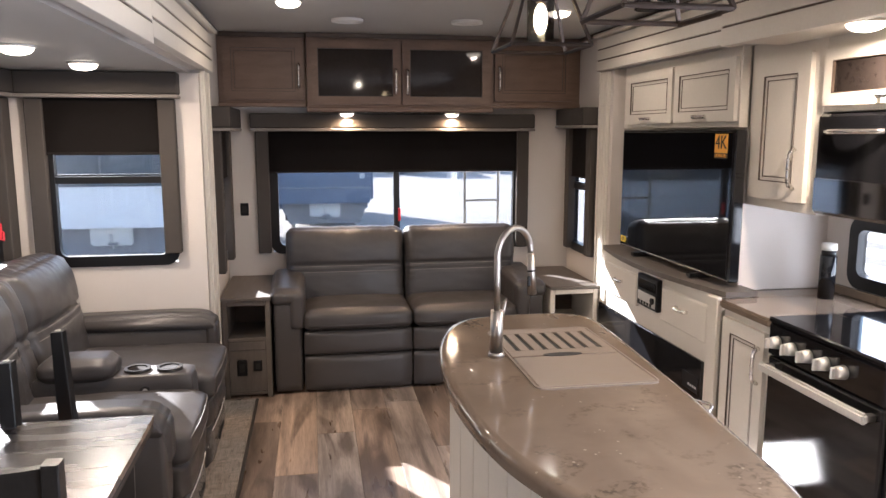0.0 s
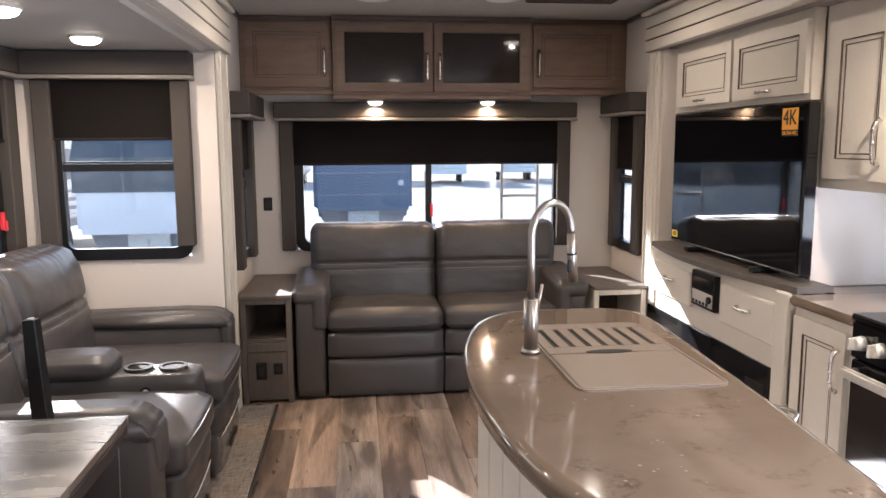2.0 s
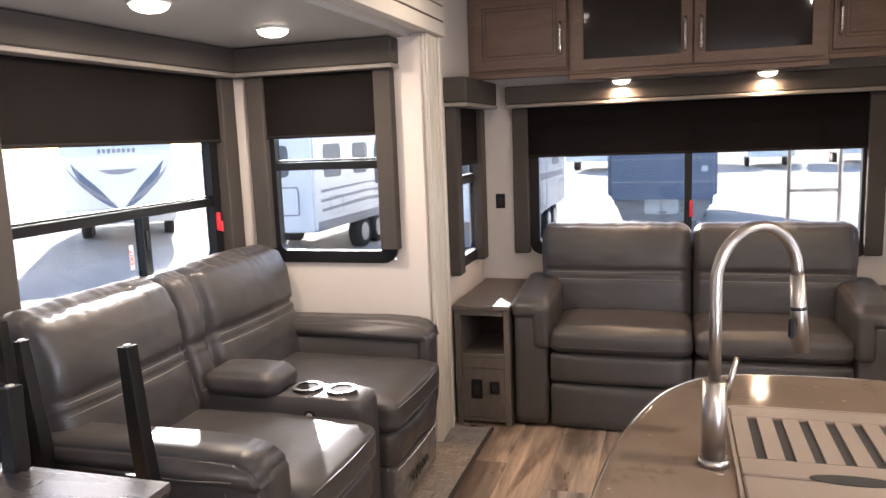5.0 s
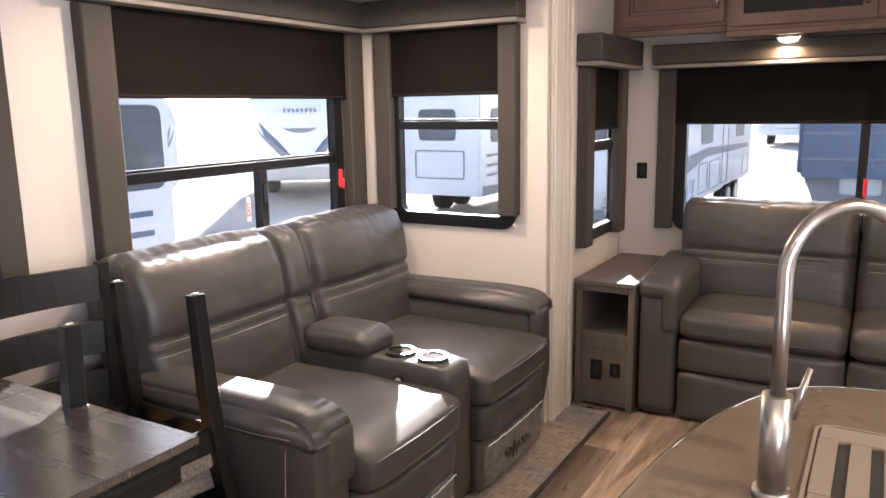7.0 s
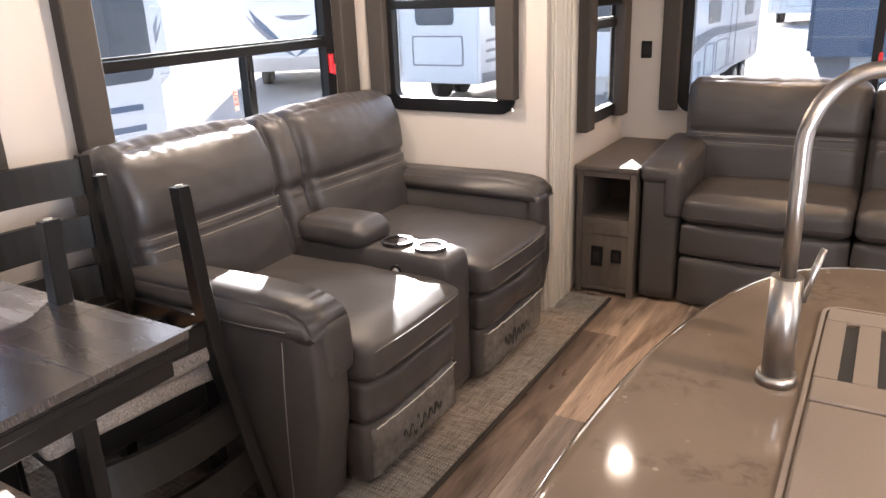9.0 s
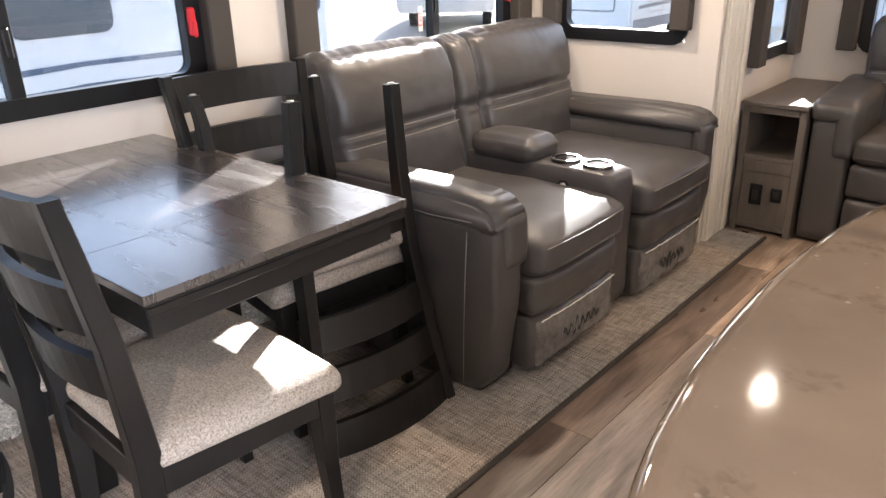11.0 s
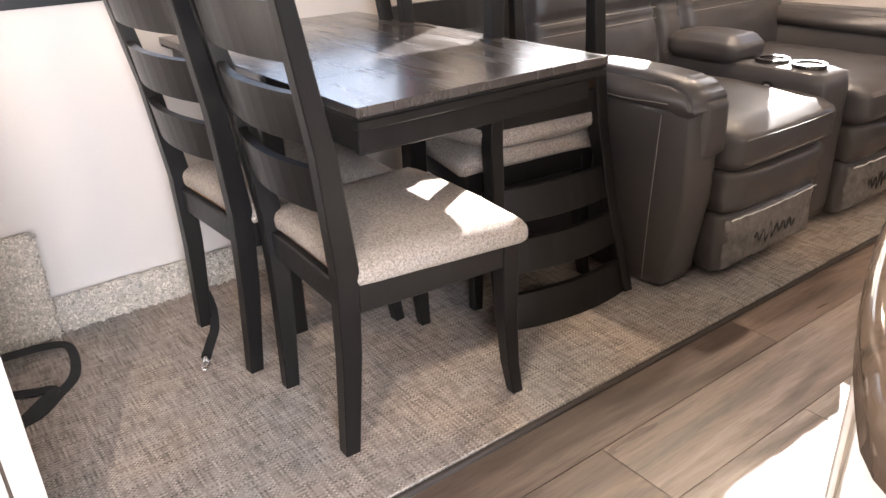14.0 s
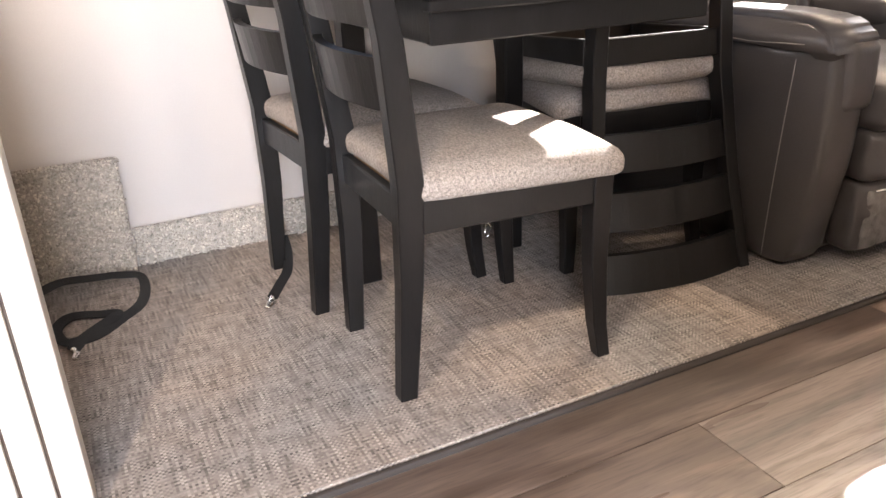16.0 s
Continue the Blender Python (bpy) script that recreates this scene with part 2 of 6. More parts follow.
def counter_mat():
    """Polished tan solid surface: faint clouds, dark branching flecks in drifts, and small pale chips."""
    m = bpy.data.materials.new("brown_solid_surface")
    m.use_nodes = True
    n, l = m.node_tree.nodes, m.node_tree.links
    b = n["Principled BSDF"]
    b.inputs["Roughness"].default_value = 0.06
    tc = n.new("ShaderNodeTexCoord").outputs["Object"]

    def cloud(scale, detail, warp, a, c, lo, hi):
        nz = wire(n, l, "ShaderNodeTexNoise", Vector=tc, Scale=scale, Detail=detail, Distortion=warp)
        return wire(n, l, "ShaderNodeMapRange", i0=nz.outputs[0], i1=a, i2=c, i3=lo, i4=hi).outputs[0]

    def blend(fac, under, over):
        k = wire(n, l, "ShaderNodeMix", (("data_type", "RGBA"),), Factor=fac)
        l.new(under, k.inputs[6])
        k.inputs[7].default_value = over
        return k.outputs[2]
    base = wire(n, l, "ShaderNodeVectorMath", (("operation", "SCALE"),), i0=(0.182, 0.138, 0.103), Scale=cloud(3.5, 4, 0.8, 0.3, 0.7, 0.86, 1.12)).outputs[0]
    drift = cloud(4.5, 5, 1.6, 0.54, 0.70, 0.0, 1.0)
    grit = cloud(55, 6, 0.6, 0.46, 0.62, 0.15, 1.0)
    dark = wire(n, l, "ShaderNodeMath", (("operation", "MULTIPLY"),), i0=drift, i1=grit).outputs[0]
    col = blend(wire(n, l, "ShaderNodeMath", (("operation", "MULTIPLY"),), i0=dark, i1=0.75).outputs[0], base, (0.060, 0.047, 0.036, 1))
    vo = wire(n, l, "ShaderNodeTexVoronoi", Vector=tc, Scale=38.0)
    chip = wire(n, l, "ShaderNodeMapRange", i0=vo.outputs["Distance"], i1=0.10, i2=0.16, i3=1.0, i4=0.0).outputs[0]
    rare = cloud(21, 2, 0.0, 0.56, 0.62, 0.0, 0.7)
    col = blend(wire(n, l, "ShaderNodeMath", (("operation", "MULTIPLY"),), i0=chip, i1=rare).outputs[0], col, (0.36, 0.30, 0.235, 1))
    l.new(col, b.inputs["Base Color"])
    return m


M_PLANK, M_WOVEN, M_COUNTER = plank_mat(), woven_mat(), counter_mat()

# ---- building helpers ----
BASE = {}


def thing(name, label, category, base=(0, 0, 0), group="", kind="", rz=0.0):
    ob = new(name)
    ob.empty_display_size = 0.1
    ob.matrix_basis = pose(*base, 0, 0, rz)
    BASE[ob.name] = Vector(base)
    return tagged(ob, label, category, group, kind)


def root_base(ob):
    while ob.parent:
        ob = ob.parent
    return BASE.get(ob.name, Vector((0, 0, 0)))


def part(name, bm, material, parent=None, label="", local=False, smooth=False, kind=""):
    """One mesh object. Points are given in the place's own metres unless local is set."""
    if parent is not None and not local:
        bmesh.ops.translate(bm, vec=-root_base(parent), verts=bm.verts)
    me = bpy.data.meshes.new(name)
    bm.normal_update()
    bm.to_mesh(me)
    bm.free()
    me.materials.append(material)
    if smooth:
        for p in me.polygons:
            p.use_smooth = True
    ob = new(name, me)
    if parent is not None:
        ob.parent = parent
    return tagged(ob, label, kind=kind)


def add_box(bm, xs, ys, zs, bevel=0.0, m=None, seg=1):
    r = bmesh.ops.create_cube(bm, size=1.0)
    vs = r["verts"]
    c = [(a[0] + a[1]) / 2 for a in (xs, ys, zs)]
    s = [abs(a[1] - a[0]) for a in (xs, ys, zs)]
    for v in vs:
        v.co = Vector((c[0] + v.co.x * s[0], c[1] + v.co.y * s[1], c[2] + v.co.z * s[2]))
    if m is not None:
        bmesh.ops.transform(bm, matrix=m, verts=vs)
    if bevel:
        es = list({e for v in vs for e in v.link_edges})
        bmesh.ops.bevel(bm, geom=es, offset=min(bevel, min(s) * 0.45), segments=seg, affect="EDGES", clamp_overlap=True)


def bx(name, parent, material, xs, ys, zs, bevel=0.003, label="", local=False, m=None, seg=1, kind=""):
    bm = bmesh.new()
    add_box(bm, xs, ys, zs, bevel, m, seg)
    return part(name, bm, material, parent, label, local, kind=kind)


def add_cyl(bm, p0, p1, r0, r1=None, n=16, caps=True):
    p0, p1 = Vector(p0), Vector(p1)
    r1 = r0 if r1 is None else r1
    d = p1 - p0
    q = d.to_track_quat("Z", "Y").to_matrix().to_4x4()
    res = bmesh.ops.create_cone(bm, cap_ends=caps, segments=n, radius1=r0, radius2=r1, depth=d.length)
    bmesh.ops.transform(bm, matrix=Matrix.Translation((p0 + p1) / 2) @ q, verts=res["verts"])


def cyl(name, parent, material, p0, p1, r0, r1=None, n=16, label="", local=False):
    bm = bmesh.new()
    add_cyl(bm, p0, p1, r0, r1, n)
    ob = part(name, bm, material, parent, label, local)
    for p in ob.data.polygons:
        p.use_smooth = len(p.vertices) == 4
    return ob


def add_tube(bm, pts, r, n=10, flat=1.0, closed=False):
    """A swept tube along points; flat squashes it across."""
    pts = [Vector(p) for p in pts]
    rings = []
    up = Vector((0.123, 0.345, 0.93)).normalized()
    for i, p in enumerate(pts):
        a, b = pts[max(0, i - 1)], pts[min(len(pts) - 1, i + 1)]
        t = (b - a).normalized()
        s = t.cross(up).normalized()
        u = s.cross(t)
        rad = r[i] if isinstance(r, (list, tuple)) else r
        rings.append([bm.verts.new(p + (s * math.cos(k * 2 * math.pi / n) + u * math.sin(k * 2 * math.pi / n) * flat) * rad) for k in range(n)])
    for i in range(len(rings) - 1):
        for k in range(n):
            bm.faces.new((rings[i][k], rings[i][(k + 1) % n], rings[i + 1][(k + 1) % n], rings[i + 1][k]))
    bm.faces.new(rings[0][::-1])
    bm.faces.new(rings[-1])


def tube(name, parent, material, pts, r, n=10, flat=1.0, label="", local=False):
    bm = bmesh.new()
    add_tube(bm, pts, r, n, flat)
    return part(name, bm, material, parent, label, local, smooth=True)


def add_prism(bm, outline, axis, lo, hi):
    """Extrudes a flat outline along axis 0, 1 or 2 from lo to hi."""
    def at(p, w):
        c = list(p)
        c.insert(axis, w)
        return bm.verts.new(c)
    a, b = [at(p, lo) for p in outline], [at(p, hi) for p in outline]
    n = len(a)
    f0, f1 = bm.faces.new(a), bm.faces.new(b[::-1])
    sides = [bm.faces.new((a[(i + 1) % n], a[i], b[i], b[(i + 1) % n])) for i in range(n)]
    bmesh.ops.recalc_face_normals(bm, faces=[f0, f1, *sides])
    return f0, f1


def rounded(u0, u1, v0, v1, r, n=5, corners=(1, 1, 1, 1)):
    """A rounded rectangle, from the lower left corner round."""
    out = []
    for k, (cx, cy, a0) in enumerate(((u0, v0, 180), (u1, v0, 270), (u1, v1, 0), (u0, v1, 90))):
        rr = r * corners[k]
        if rr <= 0:
            out.append((cx, cy))
            continue
        ox, oy = cx + (rr if cx == u0 else -rr), cy + (rr if cy == v0 else -rr)
        for i in range(n + 1):
            a = radians(a0 + 90 * i / n)
            out.append((ox + rr * math.cos(a), oy + rr * math.sin(a)))
    return out


def add_ring(bm, outer, inner, axis, lo, hi):
    """A frame between two outlines of the same number of points."""
    def at(p, w):
        c = list(p)
        c.insert(axis, w)
        return bm.verts.new(c)
    n = len(outer)
    o0, o1, i0, i1 = [[at(p, w) for p in loop] for loop, w in ((outer, lo), (outer, hi), (inner, lo), (inner, hi))]
    fs = []
    for k in range(n):
        j = (k + 1) % n
        fs += [bm.faces.new((o0[k], o0[j], o1[j], o1[k])), bm.faces.new((i0[j], i0[k], i1[k], i1[j])),
               bm.faces.new((o1[k], o1[j], i1[j], i1[k])), bm.faces.new((o0[j], o0[k], i0[k], i0[j]))]
    bmesh.ops.recalc_face_normals(bm, faces=fs)


def add_cushion(bm, xs, ys, zs, r=0.04, puff=(0.0, 0.0, 0.0), n=10, m=None, wrinkle=0.0, seed=0.0, taper=None):
    """A padded block: a rounded box whose faces swell outward, with soft creases."""
    bmesh.ops.create_cube(bm, size=2.0)
    bmesh.ops.subdivide_edges(bm, edges=bm.edges[:], cuts=n, use_grid_fill=True)
    vs = bm.verts[:]
    half = [abs(a[1] - a[0]) / 2 for a in (xs, ys, zs)]
    mid = [(a[1] + a[0]) / 2 for a in (xs, ys, zs)]
    for v in vs:
        u = Vector(v.co)
        p = Vector([u[i] * half[i] for i in range(3)])
        core = Vector([max(-half[i] + r, min(half[i] - r, p[i])) for i in range(3)])
        d = p - core
        if d.length > 1e-6:
            big = max(abs(c) for c in d)
            p = core + d.normalized() * r * (big / r if big < r else 1)
        w = Vector([max(0.0, 1 - u[i] * u[i]) for i in range(3)])
        for i in range(3):
            j, k = (i + 1) % 3, (i + 2) % 3
            p[i] += puff[i] * u[i] * (w[j] * w[k]) ** 0.5
        if wrinkle:
            s = Vector((p.x * 7 + seed, p.y * 7, p.z * 16))
            p += u.normalized() * wrinkle * noise.noise(s) + u.normalized() * wrinkle * 0.5 * noise.noise(s * 2.7)
        if taper:
            p = taper(p, u)
        v.co = p + Vector(mid)
    if m is not None:
        bmesh.ops.transform(bm, matrix=m, verts=vs)
    return vs


def cushion(name, parent, material, xs, ys, zs, label="", local=False, **kw):
    bm = bmesh.new()
    add_cushion(bm, xs, ys, zs, **kw)
    return part(name, bm, material, parent, label, local, smooth=True)


def letters(name, text, size, material, parent, m, depth=0.0008):
    cu = bpy.data.curves.new(name, "FONT")
    cu.body, cu.size, cu.extrude, cu.align_x, cu.align_y = text, size, depth, "CENTER", "CENTER"
    tmp = bpy.data.objects.new(name, cu)
    scene.collection.objects.link(tmp)
    dg = bpy.context.evaluated_depsgraph_get()
    me = bpy.data.meshes.new_from_object(tmp.evaluated_get(dg))
    bpy.data.objects.remove(tmp)
    bm = bmesh.new()
    bm.from_mesh(me)
    bmesh.ops.transform(bm, matrix=m, verts=bm.verts)
    return part(name, bm, material, parent)


def holed_wall(name, axis, lo, hi, us, zs, holes, material):
    """A wall slab of thickness lo..hi on an axis, running along us and up zs, with openings (u0, u1, z0, z1)."""
    ucuts = sorted({us[0], us[1], *[h[0] for h in holes], *[h[1] for h in holes]})
    zcuts = sorted({zs[0], zs[1], *[h[2] for h in holes], *[h[3] for h in holes]})
    solid = {}
    for i in range(len(ucuts) - 1):
        for k in range(len(zcuts) - 1):
            u, z = (ucuts[i] + ucuts[i + 1]) / 2, (zcuts[k] + zcuts[k + 1]) / 2
            solid[i, k] = not any(h[0] < u < h[1] and h[2] < z < h[3] for h in holes)
    bm = bmesh.new()
    cache = {}

    def vert(w, i, k):
        key = (w, i, k)
        if key not in cache:
            cache[key] = bm.verts.new((w, ucuts[i], zcuts[k]) if axis == 0 else (ucuts[i], w, zcuts[k]))
        return cache[key]
    for (i, k), yes in solid.items():
        if not yes:
            continue
        for w in (lo, hi):
            bm.faces.new([vert(w, i, k), vert(w, i + 1, k), vert(w, i + 1, k + 1), vert(w, i, k + 1)])
        for di, dk, e in ((-1, 0, ((i, k), (i, k + 1))), (1, 0, ((i + 1, k), (i + 1, k + 1))), (0, -1, ((i, k), (i + 1, k))), (0, 1, ((i, k + 1), (i + 1, k + 1)))):
            if not solid.get((i + di, k + dk), False):
                bm.faces.new([vert(lo, *e[0]), vert(lo, *e[1]), vert(hi, *e[1]), vert(hi, *e[0])])
    bmesh.ops.recalc_face_normals(bm, faces=bm.faces)
    return part(name, bm, material, kind="structure")

# ---- the shell ----
WL, WR, WB, WF = -0.15, 2.25, 5.71, -1.6      # main room: left, right, rear, front walls
SX, SY0, SY1 = -1.12, 1.30, 4.67              # left slide-out: outer wall, front and rear ends
RX, RY0, RY1 = 2.78, 1.585, 4.92                # right slide-out
CEIL, LC, RC = 2.22, 1.90, 1.97               # ceilings: main, left slide, right slide
T = 0.05
# window openings as (from, to, sill, head)
W_A = (3.28, 4.50, 0.90, 1.74)
W_B = (-0.93, -0.30, 0.90, 1.74)
W_C = (1.55, 2.84, 0.92, 1.74)
W_REAR = (0.15, 1.88, 0.78, 1.55)
W_L = (5.10, 5.62, 0.78, 1.60)
W_R = (5.14, 5.62, 0.78, 1.60)
W_K = (2.55, 3.42, 0.925, 1.22)

bx("floor", None, mat("subfloor", (0.05, 0.04, 0.03), 0.8), (WL - T, WR + T), (WF, WB), (-0.06, -0.006), 0, kind="structure")
holed_wall("wall_rear", 1, WB, WB + T, (WL - T, WR + T), (-0.06, CEIL), [W_REAR], M_WALL)
bx("wall_front", None, M_WALL, (WL - T, WR + T), (WF - T, WF), (-0.06, CEIL), 0, kind="structure")
holed_wall("wall_left_rear", 0, WL - T, WL, (SY1 + T, WB), (-0.06, CEIL), [W_L], M_WALL)
bx("wall_left_front", None, M_WALL, (WL - T, WL), (WF, SY0 - T), (-0.06, CEIL), 0, kind="structure")
bx("wall_left_over_slide", None, M_WALL, (WL - T, WL), (SY0 - T, SY1 + T), (LC + 0.02, CEIL), 0, kind="structure")
holed_wall("wall_right_rear", 0, WR, WR + T, (RY1 + 0.05, WB), (-0.06, CEIL), [W_R], M_WALL)
bx("wall_right_over_slide", None, M_WALL, (WR, WR + T), (RY0, RY1 + 0.05), (RC + 0.02, CEIL), 0, kind="structure")
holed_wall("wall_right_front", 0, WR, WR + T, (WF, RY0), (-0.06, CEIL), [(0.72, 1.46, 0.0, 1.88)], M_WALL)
# doorway opening and lamp added out of view, behind the walk, to fill the room
fill_data = bpy.data.lights.new("added_fill", "AREA")
fill_data.shape, fill_data.size, fill_data.size_y, fill_data.energy, fill_data.color = "RECTANGLE", 0.74, 1.86, 12, (0.96, 0.97, 1.0)
fill_lamp = new("added_fill", fill_data)
fill_lamp.matrix_world = look((WR + 0.06, 1.09, 0.94), (WR - 1, 1.09, 0.94))
# daylight in the kitchen window's opening
kwin = bpy.data.lights.new("kitchen_daylight", "AREA")
kwin.shape, kwin.size, kwin.size_y, kwin.energy, kwin.color = "RECTANGLE", 0.78, 0.22, 1.5, (0.95, 0.97, 1.0)
kwin_lamp = new("kitchen_daylight", kwin)
kwin_lamp.matrix_world = look((RX + 0.045, (W_K[0] + W_K[1]) / 2, (W_K[2] + W_K[3]) / 2), (RX - 1, (W_K[0] + W_K[1]) / 2, (W_K[2] + W_K[3]) / 2))
bx("ceiling", None, M_CEIL, (WL - T, WR + T), (WF - T, WB + T), (CEIL, CEIL + 0.05), 0, kind="structure")
# left slide-out
holed_wall("wall_slide_outer", 0, SX - T, SX, (SY0 - T, SY1 + T), (-0.06, LC), [W_A, W_C], M_WALL)
holed_wall("wall_slide_end", 1, SY1, SY1 + T, (SX, WL), (-0.06, LC), [W_B], M_WALL)
bx("wall_slide_front", None, M_WALL, (SX, WL), (SY0 - T, SY0), (-0.06, LC), 0, kind="structure")
bx("ceiling_slide", None, M_CEIL, (SX - T, WL - T), (SY0 - T, SY1 + T), (LC, LC + 0.02), 0, kind="structure")
bx("floor_slide", None, M_WOVEN, (SX, 0.055), (SY0, SY1 + 0.0), (-0.004, 0.012), 0.003, kind="structure", label="woven taupe vinyl floor of the slide-out")
bx("floor_edge_trim", None, M_TRIM, (0.055, 0.072), (SY0 - 0.3, SY1 + 0.28), (-0.004, 0.010), 0.004, kind="structure")
bx("floor_slide_rear", None, M_WOVEN, (WL, 0.055), (SY1 + 0.003, SY1 + 0.27), (-0.004, 0.010), 0.003, kind="structure")
# right slide-out
holed_wall("wall_right_outer", 0, RX, RX + T, (RY0, RY1), (-0.06, RC), [W_K], M_WALL)
bx("wall_right_end", None, M_WALL, (WR, RX + T), (RY1, RY1 + 0.05), (-0.06, RC), 0, kind="structure")
bx("wall_right_slide_front", None, M_WALL, (WR + T, RX + T), (RY0 - T, RY0), (-0.06, RC), 0, kind="structure")
bx("ceiling_right_slide", None, M_CEIL, (WR + T, RX + T), (RY0, RY1 + 0.05), (RC, RC + 0.02), 0, kind="structure")
bx("floor_right_slide", None, M_TRIM, (WR, RX), (RY0, RY1), (-0.06, -0.006), 0, kind="structure")


# fascias over the slide-outs: boards with dark grooves
def fascia(name, face, side, ys, z0, z1, label):
    f = thing(name, label, "fascia", (face, ys[0], z0), kind="structure")
    n = 3
    h = (z1 - z0) / n
    for i in range(n):
        a = (face, face + side * 0.045)
        bx("board", f, M_CREAM, (min(a), max(a)), ys, (z0 + i * h, z0 + (i + 1) * h - 0.009), 0.002)
    b = (face, face + side * 0.038)
    bx("groove_backing", f, M_GLAZE, (min(b), max(b)), ys, (z0 + 0.004, z1 - 0.008), 0)
    c = (face, face + side * 0.075)
    bx("crown", f, M_CREAM, (min(c), max(c)), ys, (z1, z1 + 0.022), 0.006)
    return f


fascia("slide_fascia_left", WL + 0.002, 1, (SY0 - 0.2, 3.30), LC - 0.005, 2.13, "cream grooved fascia over the dining slide-out")
fascia("slide_fascia_left_rear", WL + 0.001, 1, (3.304, 4.93), LC + 0.02, 2.13, "cream grooved fascia over the recliner slide-out")
fascia("slide_fascia_right", WR - 0.001, -1, (3.364, 5.10), RC, 2.17, "cream grooved fascia over the television slide-out")
fascia("slide_fascia_right_front", 2.10, -1, (RY0, 3.36), 1.93, 2.17, "cream grooved fascia over the kitchen slide-out")


bx("soffit_right", None, M_CREAM, (2.1005, 2.345), (RY0, 3.36), (1.945, 1.965), 0.001, kind="structure")
bx("soffit_end_right", None, M_CREAM, (2.1005, 2.249), (3.345, 3.36), (1.9655, 2.19), 0.001, kind="structure")


def casing(name, x, side, ys, z1, label):
    """A fluted upright trim."""
    c = thing(name, label, "trim", (x, ys[0], 0), kind="structure")
    b = (x, x + side * 0.016)
    bx("backing", c, M_CREAM, (min(b), max(b)), ys, (0.013, z1), 0.002)
    n = 5
    w = (ys[1] - ys[0]) / n
    for i in range(n):
        d = (x + side * 0.016, x + side * (0.026 if i in (0, n - 1) else 0.021))
        bx("flute", c, M_CREAM, (min(d), max(d)), (ys[0] + i * w + 0.004, ys[0] + (i + 1) * w - 0.004), (0.013, z1), 0.003)


casing("casing_left", WL + 0.002, 1, (4.70, 4.93), 1.915, "cream fluted casing at the slide-out opening")
casing("casing_right", WR - 0.002, -1, (4.96, 5.10), 1.965, "cream fluted casing beside the television wall")
bx("crown_trim_left", None, M_BROWN_D, (WL, WL + 0.02), (WF, 5.50), (CEIL - 0.028, CEIL - 0.001), 0.003, kind="structure")
bx("crown_trim_right", None, M_BROWN_D, (WR - 0.02, WR), (WF, 5.50), (CEIL - 0.028, CEIL - 0.001), 0.003, kind="structure")

# ---- windows ----
WIN = 0


def window(axis, at, out, hole, rail=None, post=None, post_top=None, tabs=True, radius=0.07):
    """Black-framed caravan window in an opening. axis: the wall's normal; out: +1 or -1, the outer side."""
    global WIN
    WIN += 1
    u0, u1, z0, z1 = hole
    base = (at, u0, z0) if axis == 0 else (u0, at, z0)
    w = thing("window_%d" % WIN, "black-framed trailer window with tinted glass", "window", base, kind="structure")

    def slab(name, us, zs, d0, d1, material, bevel=0.002):
        ds = sorted((at + out * d0, at + out * d1))
        return bx(name, w, material, ds if axis == 0 else us, us if axis == 0 else ds, zs, bevel)
    bm = bmesh.new()
    add_ring(bm, rounded(u0 - 0.012, u1 + 0.012, z0 - 0.012, z1 + 0.012, radius), rounded(u0 + 0.045, u1 - 0.045, z0 + 0.045, z1 - 0.045, radius * 0.55), axis, *sorted((at - out * 0.014, at + out * 0.03)))
    part("window_frame", bm, M_BLACK, w)
    g = slab("pane", (u0 + 0.03, u1 - 0.03), (z0 + 0.03, z1 - 0.03), 0.016, 0.020, M_GLASS, 0)
    g.visible_shadow = False
    if rail:
        slab("rail", (u0 + 0.04, u1 - 0.04), (rail - 0.018, rail + 0.018), -0.010, 0.03, M_BLACK)
        slab("rail_groove", (u0 + 0.045, u1 - 0.045), (rail + 0.022, rail + 0.030), -0.004, 0.03, M_BLACK)
    if post:
        slab("post", (post - 0.020, post + 0.020), (z0 + 0.04, (post_top or z1 - 0.04)), -0.012, 0.031, M_BLACK)
        slab("latch", (post - 0.010, post + 0.010), (z0 + 0.15, z0 + 0.23), -0.022, -0.013, M_BLACK, 0.004)
    return w


def red_latch(x, y, z, axis):
    t = thing("emergency_latch", "red emergency exit latch on the window frame", "latch", (x, y, z))
    bm = bmesh.new()
    add_box(bm, (x - 0.008, x + 0.014), (y - 0.012, y + 0.012), (z - 0.055, z + 0.03), 0.005)
    add_box(bm, (x + 0.012, x + 0.026), (y - 0.007, y + 0.007), (z - 0.06, z - 0.01), 0.005)
    part("lever", bm, M_RED, t)
    bx("plate", t, M_BLACK, (x - 0.012, x - 0.008), (y - 0.016, y + 0.016), (z - 0.06, z + 0.05), 0.002)


